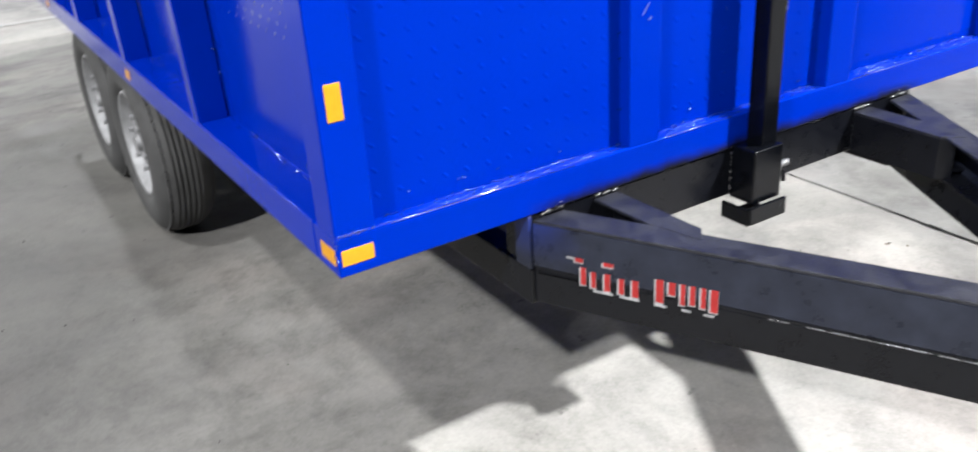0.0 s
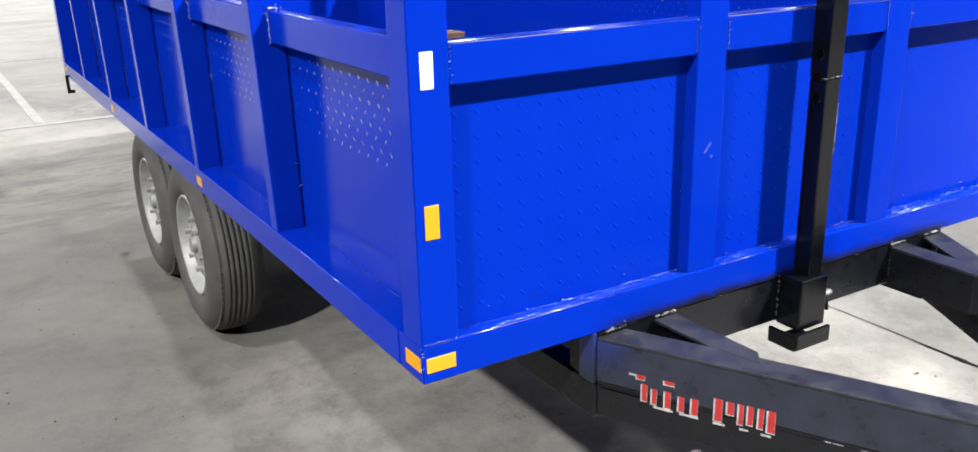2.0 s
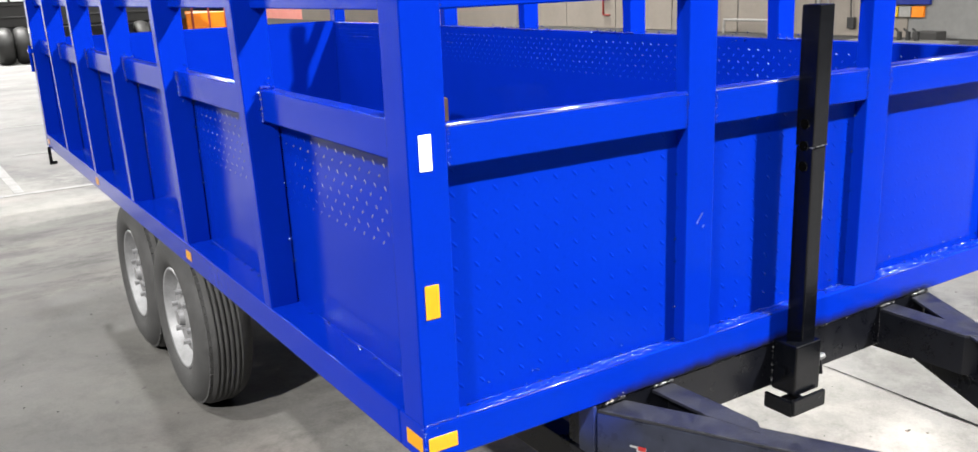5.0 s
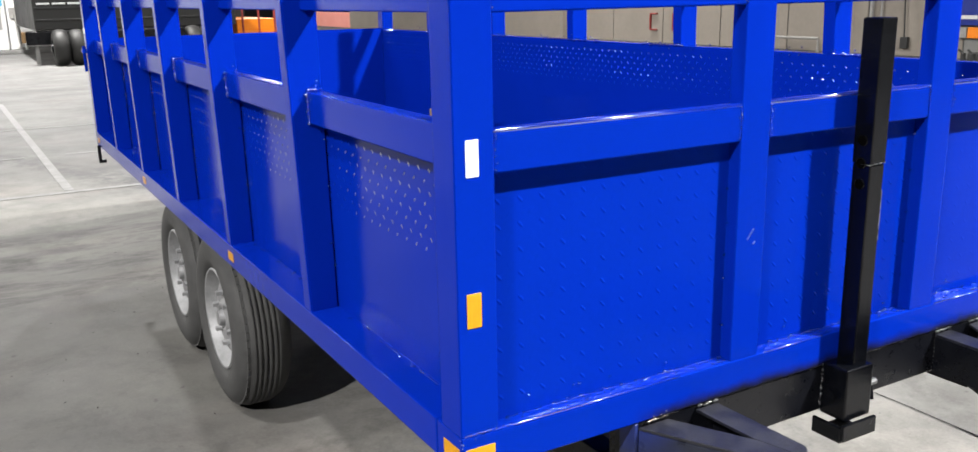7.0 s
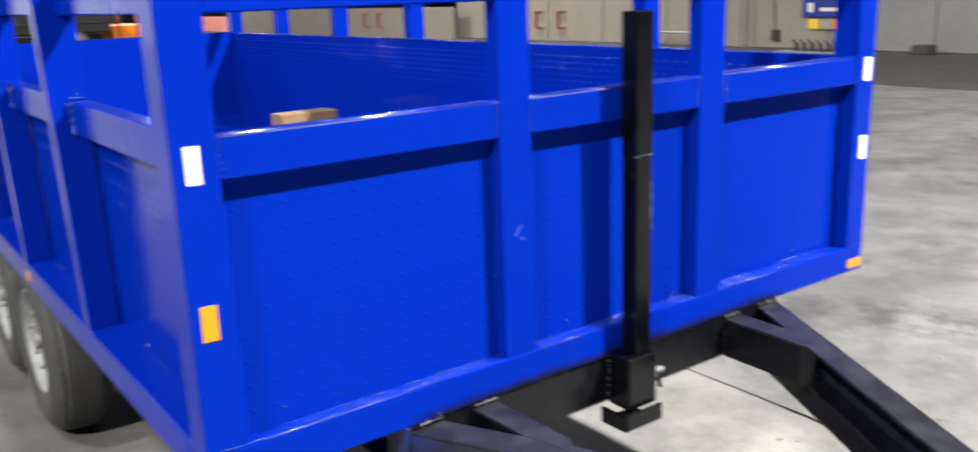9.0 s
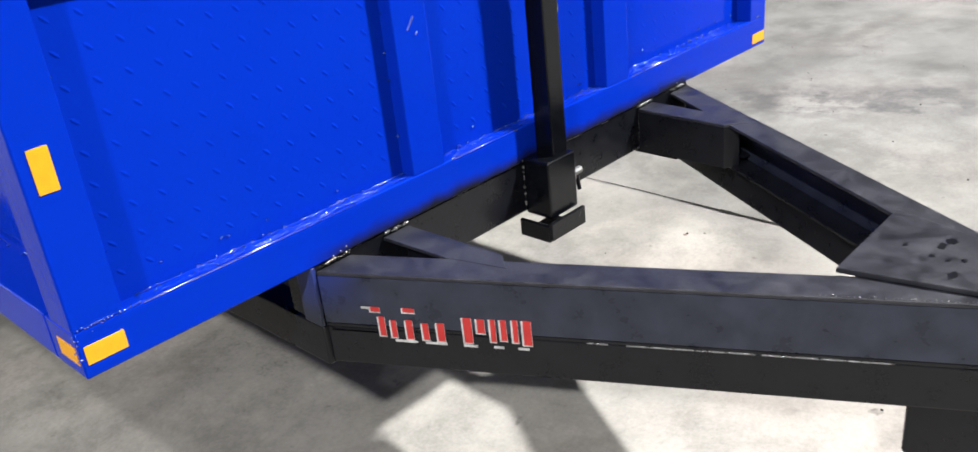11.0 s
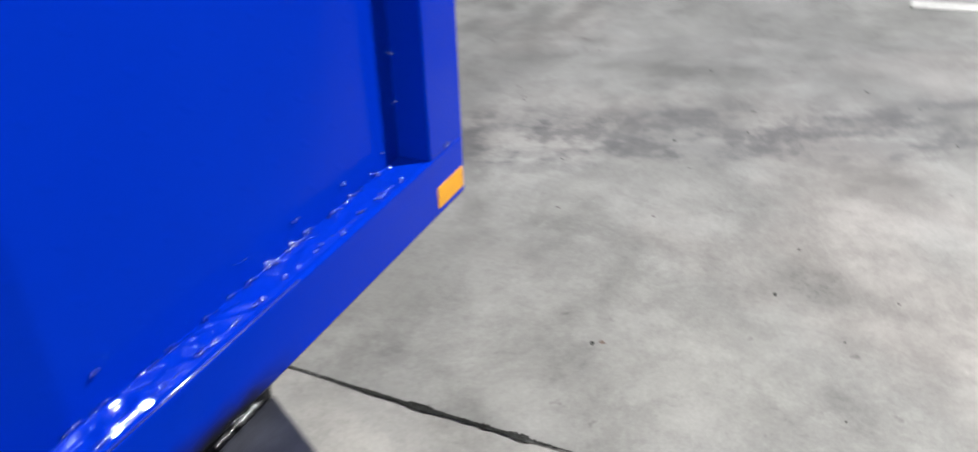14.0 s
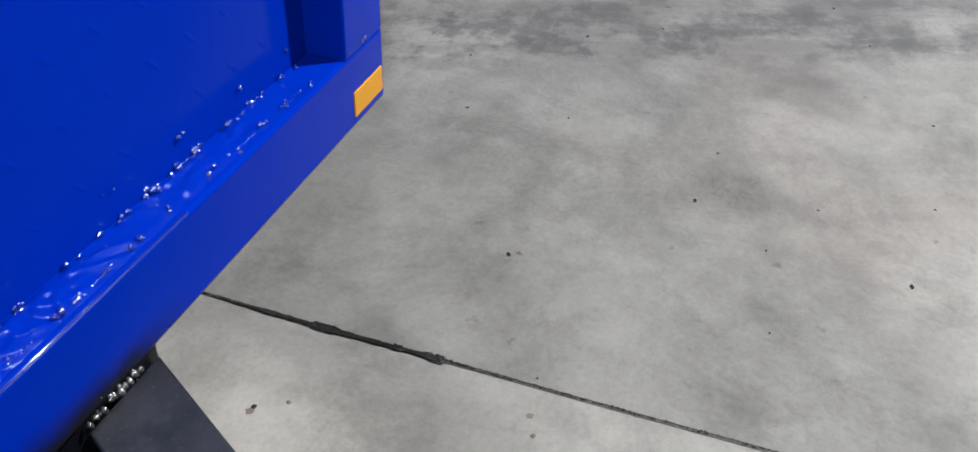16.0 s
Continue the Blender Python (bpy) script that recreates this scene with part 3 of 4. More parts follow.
part("latch", cylinder((-0.012, L - 0.06, 1.30), (-0.012, L - 0.02, 1.30), 0.016, 10, cylinder((-0.012, L - 0.04, 1.18), (-0.012, L - 0.04, 1.33), 0.009, 8)), BLUE_PAINT, tailgate)

# weld beads in the blue paint
W1 = 0.0048


def drops(p, q, step, size, seed, run=0.0):
    """Groups of round weld drops at uneven steps along a line; run: how much of it has a low bead between the groups."""
    rng = random.Random(seed)
    p, q = Vector(p), Vector(q)
    long = (q - p).length
    bm = bmesh.new()

    def blob(c, r):
        flat = Matrix.Diagonal((rng.uniform(0.8, 1.5), rng.uniform(0.8, 1.2), rng.uniform(0.7, 1.2), 1))
        bmesh.ops.create_icosphere(bm, subdivisions=1, radius=r, matrix=Matrix.Translation(c) @ Matrix.Rotation(rng.uniform(0, 3), 4, "Z") @ flat)

    d = rng.uniform(0.2, 0.8) * step
    while d < long:
        c = p.lerp(q, d / long)
        for _ in range(rng.choice((2, 3, 4, 5))):
            blob(c + Vector((rng.gauss(0, 1.6 * size), rng.gauss(0, 0.5 * size), rng.gauss(0.3 * size, 0.5 * size))), size * rng.uniform(0.35, 0.95))
        if rng.random() < run:
            for k in range(int(step / size)):
                blob(p.lerp(q, min(1.0, (d + k * size) / long)) + Vector((0, rng.gauss(0, 0.2 * size), 0)), size * rng.uniform(0.3, 0.5))
        d += step * rng.uniform(0.5, 1.5)
    return bm


for k, (a, c) in enumerate(spans):
    depth = SETS[k]
    part("weld_bead", drops((a + 0.02, depth - 0.003, ZT + 0.002), (c - 0.012, depth - 0.003, ZT + 0.002), (0.026, 0.028, 0.034)[k], (0.003, 0.0032, 0.0035)[k], 10 + k, (0.8, 0.6, 0.1)[k]), BLUE_WELD, trailer)
    part("weld_bead", drops((a + 0.03, 0.011, ZT + 0.001), (c - 0.005, 0.011, ZT + 0.001), (0.04, 0.036, 0.034)[k], (0.0024, 0.0026, 0.003)[k], 20 + k, (0.9, 0.7, 0.35)[k]), BLUE_WELD, trailer)
    part("weld_bead", drops((a + 0.03, depth - 0.002, ZT + 0.035), (c - 0.03, depth - 0.002, ZT + 0.02), 0.13, 0.0022, 25 + k), BLUE_WELD, trailer)
    for x, e in ((a, 1), (c, -1)):
        part("weld_bead", drops((x + 0.002 * e, 0.001, R0 + 0.004), (x + 0.002 * e, 0.001, R1), 0.009, 0.0017, 30 + 2 * k + e), BLUE_WELD, trailer)
        part("weld_bead", drops((x + 0.003 * e, depth - 0.003, ZT + 0.05), (x + 0.003 * e, depth - 0.003, R0), 0.085, 0.0022, 40 + 2 * k + e), BLUE_WELD, trailer)
        part("weld_bead", drops((x + 0.002 * e, 0.001, U0 + 0.004), (x + 0.002 * e, 0.001, U1), 0.011, 0.0016, 50 + 2 * k + e), BLUE_WELD, trailer)
part("weld_bead", weld([(0.006, 0.0005, ZT + 0.002), (0.11, 0.0005, ZT + 0.002)], W1 * 0.6, 51, 0.005, 0.3, 0.1), BLUE_WELD, trailer)
part("weld_bead", drops((0.001, 0.0, ZB + 0.01), (0.001, 0.0, ZT), 0.012, 0.002, 52), BLUE_WELD, trailer)
part("weld_bead", drops((W - 0.075, 0.001, ZT + 0.002), (W - 0.03, 0.001, ZT + 0.004), 0.014, 0.003, 53), BLUE_WELD, trailer)
for k, s in enumerate(starts):
    part("weld_bead", weld([(0.036, s + 0.012, R0), (0.034, s + 0.014, R1 + 0.004), (0.066, s + 0.014, R1 + 0.004), (0.076, s + 0.02, R1 + 0.004)], W1 * 1.2, 60 + k, 0.006, 0.1, 0.6), BLUE_WELD, trailer)
    part("weld_bead", drops((DEEP + 0.002, s - 0.002, ZT + 0.03), (DEEP + 0.002, s + 0.012, R0), 0.11, 0.0028, 70 + k), BLUE_WELD, trailer)
    part("weld_bead", drops((DEEP - 0.002, s - 0.66, ZT + 0.002), (DEEP - 0.002, s - 0.02, ZT + 0.002), 0.09, 0.0034, 80 + k, 0.3), BLUE_WELD, trailer)
    part("weld_bead", weld([(W - DEEP - 0.008, s - 0.2, R1 + 0.001), (W - DEEP - 0.008, s + 0.3, R1 + 0.001)], W1 * 1.3, 90 + k, 0.01, 0.5, 0.5), BLUE_WELD, trailer)


def crinkle(x0, x1, y0, y1, z, seed, start, end):
    """A strip of puckered, blistered paint on the ledge, its height going from start to end."""
    n, k = int((x1 - x0) / 0.0026), 16
    bm = bmesh.new()
    grid = []
    for i in range(n + 1):
        row = []
        high = start + (end - start) * i / n
        for j in range(k + 1):
            x, y = x0 + (x1 - x0) * i / n, y0 + (y1 - y0) * j / k
            edge = min(1.0, 5.0 * j / k, 5.0 * (1 - j / k)) * min(1.0, i / 8, (n - i) / 8)
            warp = 0.02 * noise.noise(Vector((x * 22, y * 22, seed)))
            h = 0.6 - 1.5 * abs(noise.fractal(Vector(((x + warp) * 27 + seed, (y - warp) * 48, seed * 1.7)), 1.0, 2.0, 2))
            fade = 0.3 + 0.9 * abs(noise.noise(Vector((x * 7 + seed, 3.1, seed))))
            row.append(bm.verts.new((x, y, z + edge * fade * high * max(0.03, 0.25 + h))))
        grid.append(row)
    for i in range(n):
        for j in range(k):
            bm.faces.new((grid[i][j], grid[i + 1][j], grid[i + 1][j + 1], grid[i][j + 1]))
    return bm


# puckered stretches of the ledge, and glossy rods added where its edge should glint
for k, (a, c, h0, h1) in enumerate(((0.11, 0.63, 0.003, 0.005), (0.755, 1.245, 0.010, 0.004), (1.365, 1.86, 0.011, 0.001))):
    part("filler", crinkle(a, c, 0.006, SETS[k] - 0.001, ZT + 0.0005, 3.3 + 7 * k, h0, h1), BLUE_LEDGE, trailer, "puckered blue paint on the ledge", True)
for a, c in ((0.11, 0.52), (0.76, 0.95), (1.36, 1.66)):
    part("ledge_glint", cylinder((a, 0.0019, ZT - 0.0012), (c, 0.0019, ZT - 0.0012), 0.0018, 12), BLUE_WELD, trailer, "glossy rod added for the glint on the ledge edge", True)

# pale scuff on a front post
SCUFF = simple("scuffed_paint", (0.0, 0.02, 0.26), (0.07, 0.1, 0.3), 0.3, 0.5, 90.0)
for dx, dz, turn, long in ((0.0, 0.004, 38, 0.014), (0.003, 0.007, 41, 0.009), (0.012, -0.016, 36, 0.004)):
    m = Matrix.Translation((0.7 + dx, -0.0004, 1.083 + dz)) @ Matrix.Rotation(radians(turn), 4, "Y")
    part("scuff", box(-0.0017, 0.0017, 0.0, 0.0022, -long, long, 0.0008, None, m), SCUFF, trailer, "pale scuff in the paint")

# reflector stickers
def sticker(name, x0, x1, y0, y1, z0, z1, mat, label):
    part(name, box(x0, x1, y0, y1, z0, z1, 0.0006), mat, trailer, label)


Y, Wh = "yellow reflector sticker", "white reflector sticker"
F0, F1 = -0.0015, 0.002
sticker("reflector", 0.022, 0.047, F0, F1, 1.286, 1.350, WHITE_FILM, Wh)
sticker("reflector", 0.018, 0.047, F0, F1, 1.015, 1.079, YELLOW, Y)
sticker("reflector", 0.008, 0.070, F0, F1, 0.752, 0.782, YELLOW, Y)
sticker("reflector", 1.951, 1.983, F0, F1, 1.292, 1.358, WHITE_FILM, Wh)
sticker("reflector", 1.951, 1.983, F0, F1, 1.068, 1.136, WHITE_FILM, Wh)
sticker("reflector", 1.929, 1.993, F0, F1, 0.741, 0.768, YELLOW, Y)
sticker("reflector", F0, F1, 0.008, 0.070, 0.752, 0.782, YELLOW, Y)
for y in (1.56, 3.10, 4.6):
    sticker("reflector", F0, F1, y, y + 0.06, 0.752, 0.782, YELLOW, Y)
sticker("reflector", F0, F1, L - 0.075, L - 0.005, 1.402, 1.436, WHITE_FILM, Wh)

# ---- black chassis and drawbar ----
CZ0, CZ1 = 0.617, 0.7295
part("cross_beam", box(0.404, 1.602, 0.004, 0.09, CZ0, CZ1, 0.004), BLACK_PAINT, trailer, "black crossbeam")
for x0, x1 in ((0.402, 0.462), (1.545, 1.605)):
    part("chassis_rail", box(x0, x1, 0.0, L - 0.1, 0.531, 0.6115, 0.004), BLACK_PAINT, trailer, "black chassis rail")
for y in (0.9, 1.6, 2.5, 3.4, 4.2):
    part("cross_member", box(0.1, W - 0.1, y, y + 0.06, 0.6125, CZ1, 0.003), BLACK_PAINT, trailer, "black cross member")
for y in (2.17, 2.90):
    part("axle", cylinder((0.15, y, 0.36), (W - 0.15, y, 0.36), 0.045, 16), BLACK_PAINT, trailer, "black axle tube")
    for x in (0.45, 1.55):
        part("spring", box(x - 0.03, x + 0.03, y - 0.33, y + 0.33, 0.4, 0.46, 0.01, box(x - 0.03, x + 0.03, y - 0.05, y + 0.05, 0.35, 0.62, 0.005)), BLACK_PAINT, trailer, "black leaf spring")


def drawbar(mirror):
    """One arm of the A-shaped drawbar with its short inner strut."""
    def mx(pts):
        return [(2.006 - x, y) for x, y in pts] if mirror else pts

    base, tip, s = (1.597, 1.038, -1) if mirror else (0.41, 0.917, 1)
    top_z, seam, low_z = 0.7205, 0.612, 0.535

    # web on the outside, flanges above and below, open to the inside, with a tube under it
    def strip(a, c):
        return [(base + s * a, 0.0), (tip + s * a, -0.98), (tip + s * c, -0.98), (base + s * c, 0.0)]

    arm = part("drawbar_arm", prism(strip(0, 0.078), top_z - 0.007, top_z, 0.002), BLACK_TOP, trailer, "dusty black steel drawbar arm")
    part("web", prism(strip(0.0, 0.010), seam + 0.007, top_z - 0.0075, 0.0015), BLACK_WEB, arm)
    part("lower_flange", prism(strip(0, 0.07), seam, seam + 0.0065, 0.0015), BLACK_PAINT, arm)
    part("lower_tube", prism(strip(0.0015, 0.05), low_z, seam - 0.0008, 0.003), BLACK_PAINT, arm)
    strut = part("drawbar_strut", prism(mx([(0.566, 0.0), (0.627, 0.0), (0.634, -0.236), (0.60, -0.275), (0.572, -0.16)]), top_z - 0.006, top_z + 0.001, 0.0015), BLACK_TOP, trailer, "dusty black gusset strut")
    part("web", prism(mx([(0.616, 0.0), (0.6265, 0.0), (0.6335, -0.236), (0.61, -0.262), (0.606, -0.23)]), CZ0, top_z - 0.0065, 0.0015), BLACK_PAINT, strut)
    part("gusset", prism(mx([(0.43, -0.006), (0.57, -0.006), (0.574, -0.16), (0.59, -0.26), (0.566, -0.27)]), 0.63, 0.637, 0.001), BLACK_PAINT, strut, "black gusset plate")
    ox = 2.006 if mirror else 0.0
    k = 100 if mirror else 110
    part("weld_bead", weld([(ox + s * 0.43, -0.001, 0.728), (ox + s * 0.49, -0.001, 0.728)], 0.0036, k, 0.005, 0.15, 0.25), STEEL, arm, "bright bare weld bead")
    part("weld_bead", weld([(ox + s * 0.57, -0.001, 0.728), (ox + s * 0.63, -0.001, 0.728)], 0.004, k + 1, 0.005, 0.15, 0.25), STEEL, arm, "bright bare weld bead")
    part("weld_bead", weld([(ox + s * 0.629, -0.002, 0.62), (ox + s * 0.629, -0.002, 0.722)], 0.002, k + 2, 0.01, 0.5, 0.0), STEEL, strut, "bright bare weld bead")
    return arm


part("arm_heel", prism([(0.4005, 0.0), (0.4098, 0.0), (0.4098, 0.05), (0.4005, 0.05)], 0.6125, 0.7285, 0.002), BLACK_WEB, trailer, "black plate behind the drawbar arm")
arm_l = drawbar(False)
drawbar(True)
part("weld_bead", weld([(0.50, 0.0, 0.7297), (1.50, 0.0, 0.7297)], 0.0011, 120, 0.004, 0.7), STEEL, trailer, "thin bright line of weld")

plate = part("hitch_plate", prism([(0.868, -0.72), (1.118, -0.715), (1.036, -0.985), (0.92, -0.985)], 0.7215, 0.7305, 0.002), BLACK_TOP, trailer, "dusty black hitch plate with oil spots")
rng = random.Random(9)
for k in range(11):
    cx, cy, r = rng.uniform(0.93, 1.05), rng.uniform(-0.93, -0.76), rng.uniform(0.006, 0.016)
    pts = [(cx + r * rng.uniform(0.6, 1.3) * math.cos(a * 0.785), cy + 0.6 * r * rng.uniform(0.6, 1.3) * math.sin(a * 0.785)) for a in range(8)]
    part("oil_spot", prism(pts, 0.7306, 0.7312, 0), BLACK_PAINT, plate, "glossy dark oil spot")
part("end_plate", box(0.917, 1.038, -0.996, -0.982, 0.53, 0.728, 0.002), BLACK_TOP, trailer)
part("hitch_block", box(0.91, 1.05, -0.96, -0.83, 0.4, 0.534, 0.006), BLACK_PAINT, trailer, "black hitch block under the drawbar tip")
part("weld_bead", weld([(0.919, -0.98, 0.7225), (0.79, -0.725, 0.7215)], 0.0018, 130, 0.008, 0.4), STEEL, plate, "bright bare weld bead")

# stencilled lettering on the drawbar arm, as bars
way = Vector((0.507, -0.98, 0)).normalized()
out = Vector((way.y, -way.x, 0))


def on_arm(along, up, wide, high, mat, label, lift=0.001):
    """A flat bar on the arm's outer face, along from the crossbeam and up from its lower edge."""
    m = Matrix((( way.x, out.x, 0, 0.41), (way.y, out.y, 0, 0.0), (0, 0, 1, 0), (0, 0, 0, 1)))
    return part("stencil_bar", box(along, along + wide, -0.0006, lift, up, up + high, 0.0003, None, m), mat, arm_l, label)


if out.x > 0:
    out = -out
LETTERS = ((0.104, 0.118, 0.6, 0.638), (0.126, 0.139, 0.598, 0.632), (0.154, 0.169, 0.596, 0.634), (0.184, 0.198, 0.597, 0.63), (0.211, 0.227, 0.596, 0.632),
           (0.092, 0.112, 0.648, 0.657), (0.152, 0.176, 0.65, 0.658),
           (0.259, 0.277, 0.597, 0.646), (0.284, 0.3, 0.618, 0.645), (0.307, 0.319, 0.602, 0.646), (0.325, 0.338, 0.606, 0.646), (0.346, 0.358, 0.604, 0.647), (0.364, 0.381, 0.6, 0.647))
for a, c, z0, z1 in LETTERS:
    # white sprayed first, a little lower and nearer the beam, then red over it
    on_arm(a - 0.0035, z0 - 0.003, c - a + 0.001, z1 - z0 + 0.002, STENCIL_WHITE, "white stencil bar", 0.0008)
    on_arm(a, z0, c - a - 0.003, z1 - z0, RED_PAINT, "red stencil bar", 0.0014)
for a, c, z in ((0.13, 0.172, 0.5885), (0.186, 0.226, 0.5885), (0.256, 0.281, 0.588), (0.31, 0.328, 0.589), (0.352, 0.372, 0.589), (0.074, 0.094, 0.652)):
    on_arm(a, z, c - a, 0.0045, STENCIL_WHITE, "white stencil bar", 0.0008)
on_arm(0.01, 0.6035, 0.09, 0.002, HOLE, "dark open seam", 0.0006)
for a, w in ((0.47, 0.035), (0.535, 0.2), (0.745, 0.19)):
    on_arm(a, 0.611, w, 0.0022, STEEL, "scraped bright seam", 0.0016)

# ---- parking stand on the crossbeam ----
SX0, SX1, SY0, SY1 = 0.993, 1.040, -0.056, -0.009
stand = part("parking_stand", box(SX0, SX1, SY0, SY1, 0.64, 1.21, 0.004), STAND_BLACK, trailer, "black square parking stand")
part("upper_tube", box(SX0 - 0.001, SX1 + 0.001, SY0 - 0.001, SY1 + 0.001, 1.2105, 1.524, 0.003), STAND_BLACK, stand, "worn grey-black tube")
part("socket", box(0.957, 1.046, -0.071, 0.0, 0.615, 0.742, 0.005), STAND_BLACK, stand)
# a short channel for a foot, open above, its lit flange in front
part("foot", box(0.934, 1.046, -0.09, -0.081, 0.578, 0.618, 0.002, box(0.934, 0.943, -0.0805, 0.0, 0.572, 0.61, 0.002, box(0.9435, 1.04, -0.0805, 0.0, 0.572, 0.58, 0.002))), STAND_BLACK, stand)
part("bolt", cylinder((0.946, -0.035, 0.672), (0.9575, -0.035, 0.672), 0.014, 6), STAND_BLACK, stand)
bolt = part("bolt", cylinder((1.0455, -0.035, 0.672), (1.104, -0.035, 0.672), 0.008, 10), ZINC, stand, "bare zinc bolt")
part("nut", cylinder((1.056, -0.035, 0.672), (1.072, -0.035, 0.672), 0.017, 6), ZINC, bolt)
part("washer", cylinder((1.0465, -0.035, 0.672), (1.0505, -0.035, 0.672), 0.021, 16), BLACK_PAINT, bolt)
part("pin_ring", cylinder((1.09, -0.035, 0.672), (1.09, -0.041, 0.63), 0.005, 8), BLACK_PAINT, bolt, "black pin through the bolt")
part("weld_bead", weld([(0.956, -0.002, 0.62), (0.956, -0.002, 0.74)], 0.003, 140, 0.01, 0.2), STEEL, stand, "bright bare weld bead")
part("weld_bead", weld([(SX0 - 0.001, -0.03, 1.209), (SX0 - 0.001, SY0 - 0.001, 1.21), (SX1 + 0.001, SY0 - 0.001, 1.213), (SX1 + 0.001, -0.012, 1.21)], 0.0024, 141, 0.005, 0.1), STEEL, stand, "bright bare weld bead")
part("scraped_edge", box(SX1 - 0.002, SX1 + 0.0008, SY0 + 0.0005, SY0 + 0.012, 1.035, 1.15, 0.0005), STEEL, stand, "scraped bright edge")
for z in (1.165, 1.212, 1.262):
    part("pin_hole", cylinder((SX0 - 0.0025, -0.032, z), (SX0 + 0.0005, -0.032, z), 0.0105, 18), HOLE, stand, "dark pin hole")
    part("hole_rim", lathe([(SX0 - 0.0015, 0.0105), (SX0 - 0.003, 0.0115), (SX0 - 0.0015, 0.0128)], 18, (0.0, -0.032, z)), STAND_BLACK, stand)


# ---- wheels ----
TR = 0.36


def add_wheel(x_out, y, s):
    """A wheel whose outer sidewall is at x_out; s: 1 when the inside lies towards +x."""
    c = (x_out, y, TR)
    tyre = [(0.034, 0.2), (0.016, 0.212), (0.004, 0.24), (0.0, 0.272), (0.005, 0.3), (0.015, 0.322), (0.03, 0.339), (0.048, 0.351), (0.06, 0.356)]
    for g in (0.07, 0.09, 0.11, 0.13, 0.15):
        tyre += [(g - 0.0028, TR - 0.0006), (g - 0.002, TR - 0.007), (g + 0.002, TR - 0.007), (g + 0.0028, TR - 0.0006)]
    tyre += [(0.16, 0.356), (0.172, 0.351), (0.19, 0.339), (0.205, 0.322), (0.215, 0.3), (0.22, 0.275), (0.216, 0.24), (0.204, 0.212), (0.186, 0.2)]
    rim = [(0.020, 0.204), (0.014, 0.199), (0.018, 0.192), (0.036, 0.188), (0.042, 0.178), (0.066, 0.172), (0.072, 0.162), (0.056, 0.15), (0.046, 0.128), (0.046, 0.1), (0.05, 0.085), (0.034, 0.062), (0.032, 0.045), (0.05, 0.04), (0.05, 0.001)]
    t = part("wheel", lathe([(x * s, r) for x, r in tyre], 72, c), RUBBER, trailer, "worn black tyre on a silver steel rim", True)
    bm = None
    for k in range(72):
        a = 2 * math.pi * k / 72
        m = Matrix.Translation(c) @ Matrix.Rotation(a, 4, "X")
        bm = box(s * 0.042 - 0.009, s * 0.042 + 0.009, -0.0125, 0.0125, 0.335, 0.3495, 0, bm, m)
    tagged(part("shoulder_tread", bm, RUBBER, t), kind="stuff")
    part("rim", lathe([(x * s, r) for x, r in rim], 48, c), RIM, t, "silver painted steel rim", True)
    for k in range(6):
        a = 2 * math.pi * k / 6 + 0.3
        y1, z1 = c[1] + 0.1 * math.cos(a), c[2] + 0.1 * math.sin(a)
        part("lug_nut", cylinder((c[0] + s * 0.05, y1, z1), (c[0] + s * 0.02, y1, z1), 0.011, 6), RIM, t)
    part("hub_cap", cylinder((c[0] + s * 0.05, c[1], c[2]), (c[0] + s * 0.016, c[1], c[2]), 0.036, 18, None, 0.03), RIM, t)


for y in (2.17, 2.90):
    add_wheel(0.05, y, 1)
    add_wheel(W - 0.05, y, -1)

# ---- cardboard box in the bed ----
CB = ZT - 0.008
carton = root("cardboard_box", 1.595, 2.93, CB, "small brown cardboard box on the blue trailer bed", "box")
part("body", box(1.44, 1.75, 2.86, 3.0, CB, 1.0, 0.003), CARDBOARD, carton)
for y0, y1 in ((2.86, 2.928), (2.932, 3.0)):
    part("flap", box(1.44, 1.75, y0, y1, 1.0005, 1.004, 0.001), CARDBOARD, carton)
part("tape", box(1.438, 1.752, 2.91, 2.95, 1.0045, 1.0055, 0), simple("packing_tape", (0.25, 0.19, 0.1), (0.3, 0.23, 0.13), 0.2, 0.3, 30.0), carton)

# a dark rag crumpled against the box
bm = bmesh.new()
bmesh.ops.create_icosphere(bm, subdivisions=4, radius=1.0)
for v in bm.verts:
    fold = 0.75 + 0.5 * abs(noise.fractal(v.co * 1.7 + Vector((4, 1, 7)), 1.0, 2.0, 3))
    x, y, z = v.co * fold
    v.co = (1.58 + 0.085 * x, 2.785 + 0.052 * y, max(CB, CB + 0.06 + 0.075 * z))
tagged(link("rag", bm, DARK_PLASTIC, None, "", True), "dark crumpled rag against the cardboard box", "rag")

# ---- yard wall with pipes ----
XL = 17.5
XW = 18.4
tagged(link("wall_east", box(XW, XW + 0.2, -42, 25.9, 0, 3.4, 0.01), GREY_WALL), "pale grey precast yard wall", "wall", kind="structure")
tagged(link("wall_low", box(XL, XL + 0.2, 25.0, 44.5, -0.3, 1.1, 0.01), BEIGE), "low beige wall at the yard's edge", "wall", kind="structure")
tagged(link("wall_painted", box(XL + 0.1, XL + 0.3, 44.6, 56, -0.3, 0.78, 0.01), PINK), "low faded red wall", "wall", kind="structure")
tagged(link("wall_backdrop", box(-60, 60, 75, 75.5, 0, 3.0, 0), DARK_TRUCK), "dark far boundary", "wall", kind="structure")
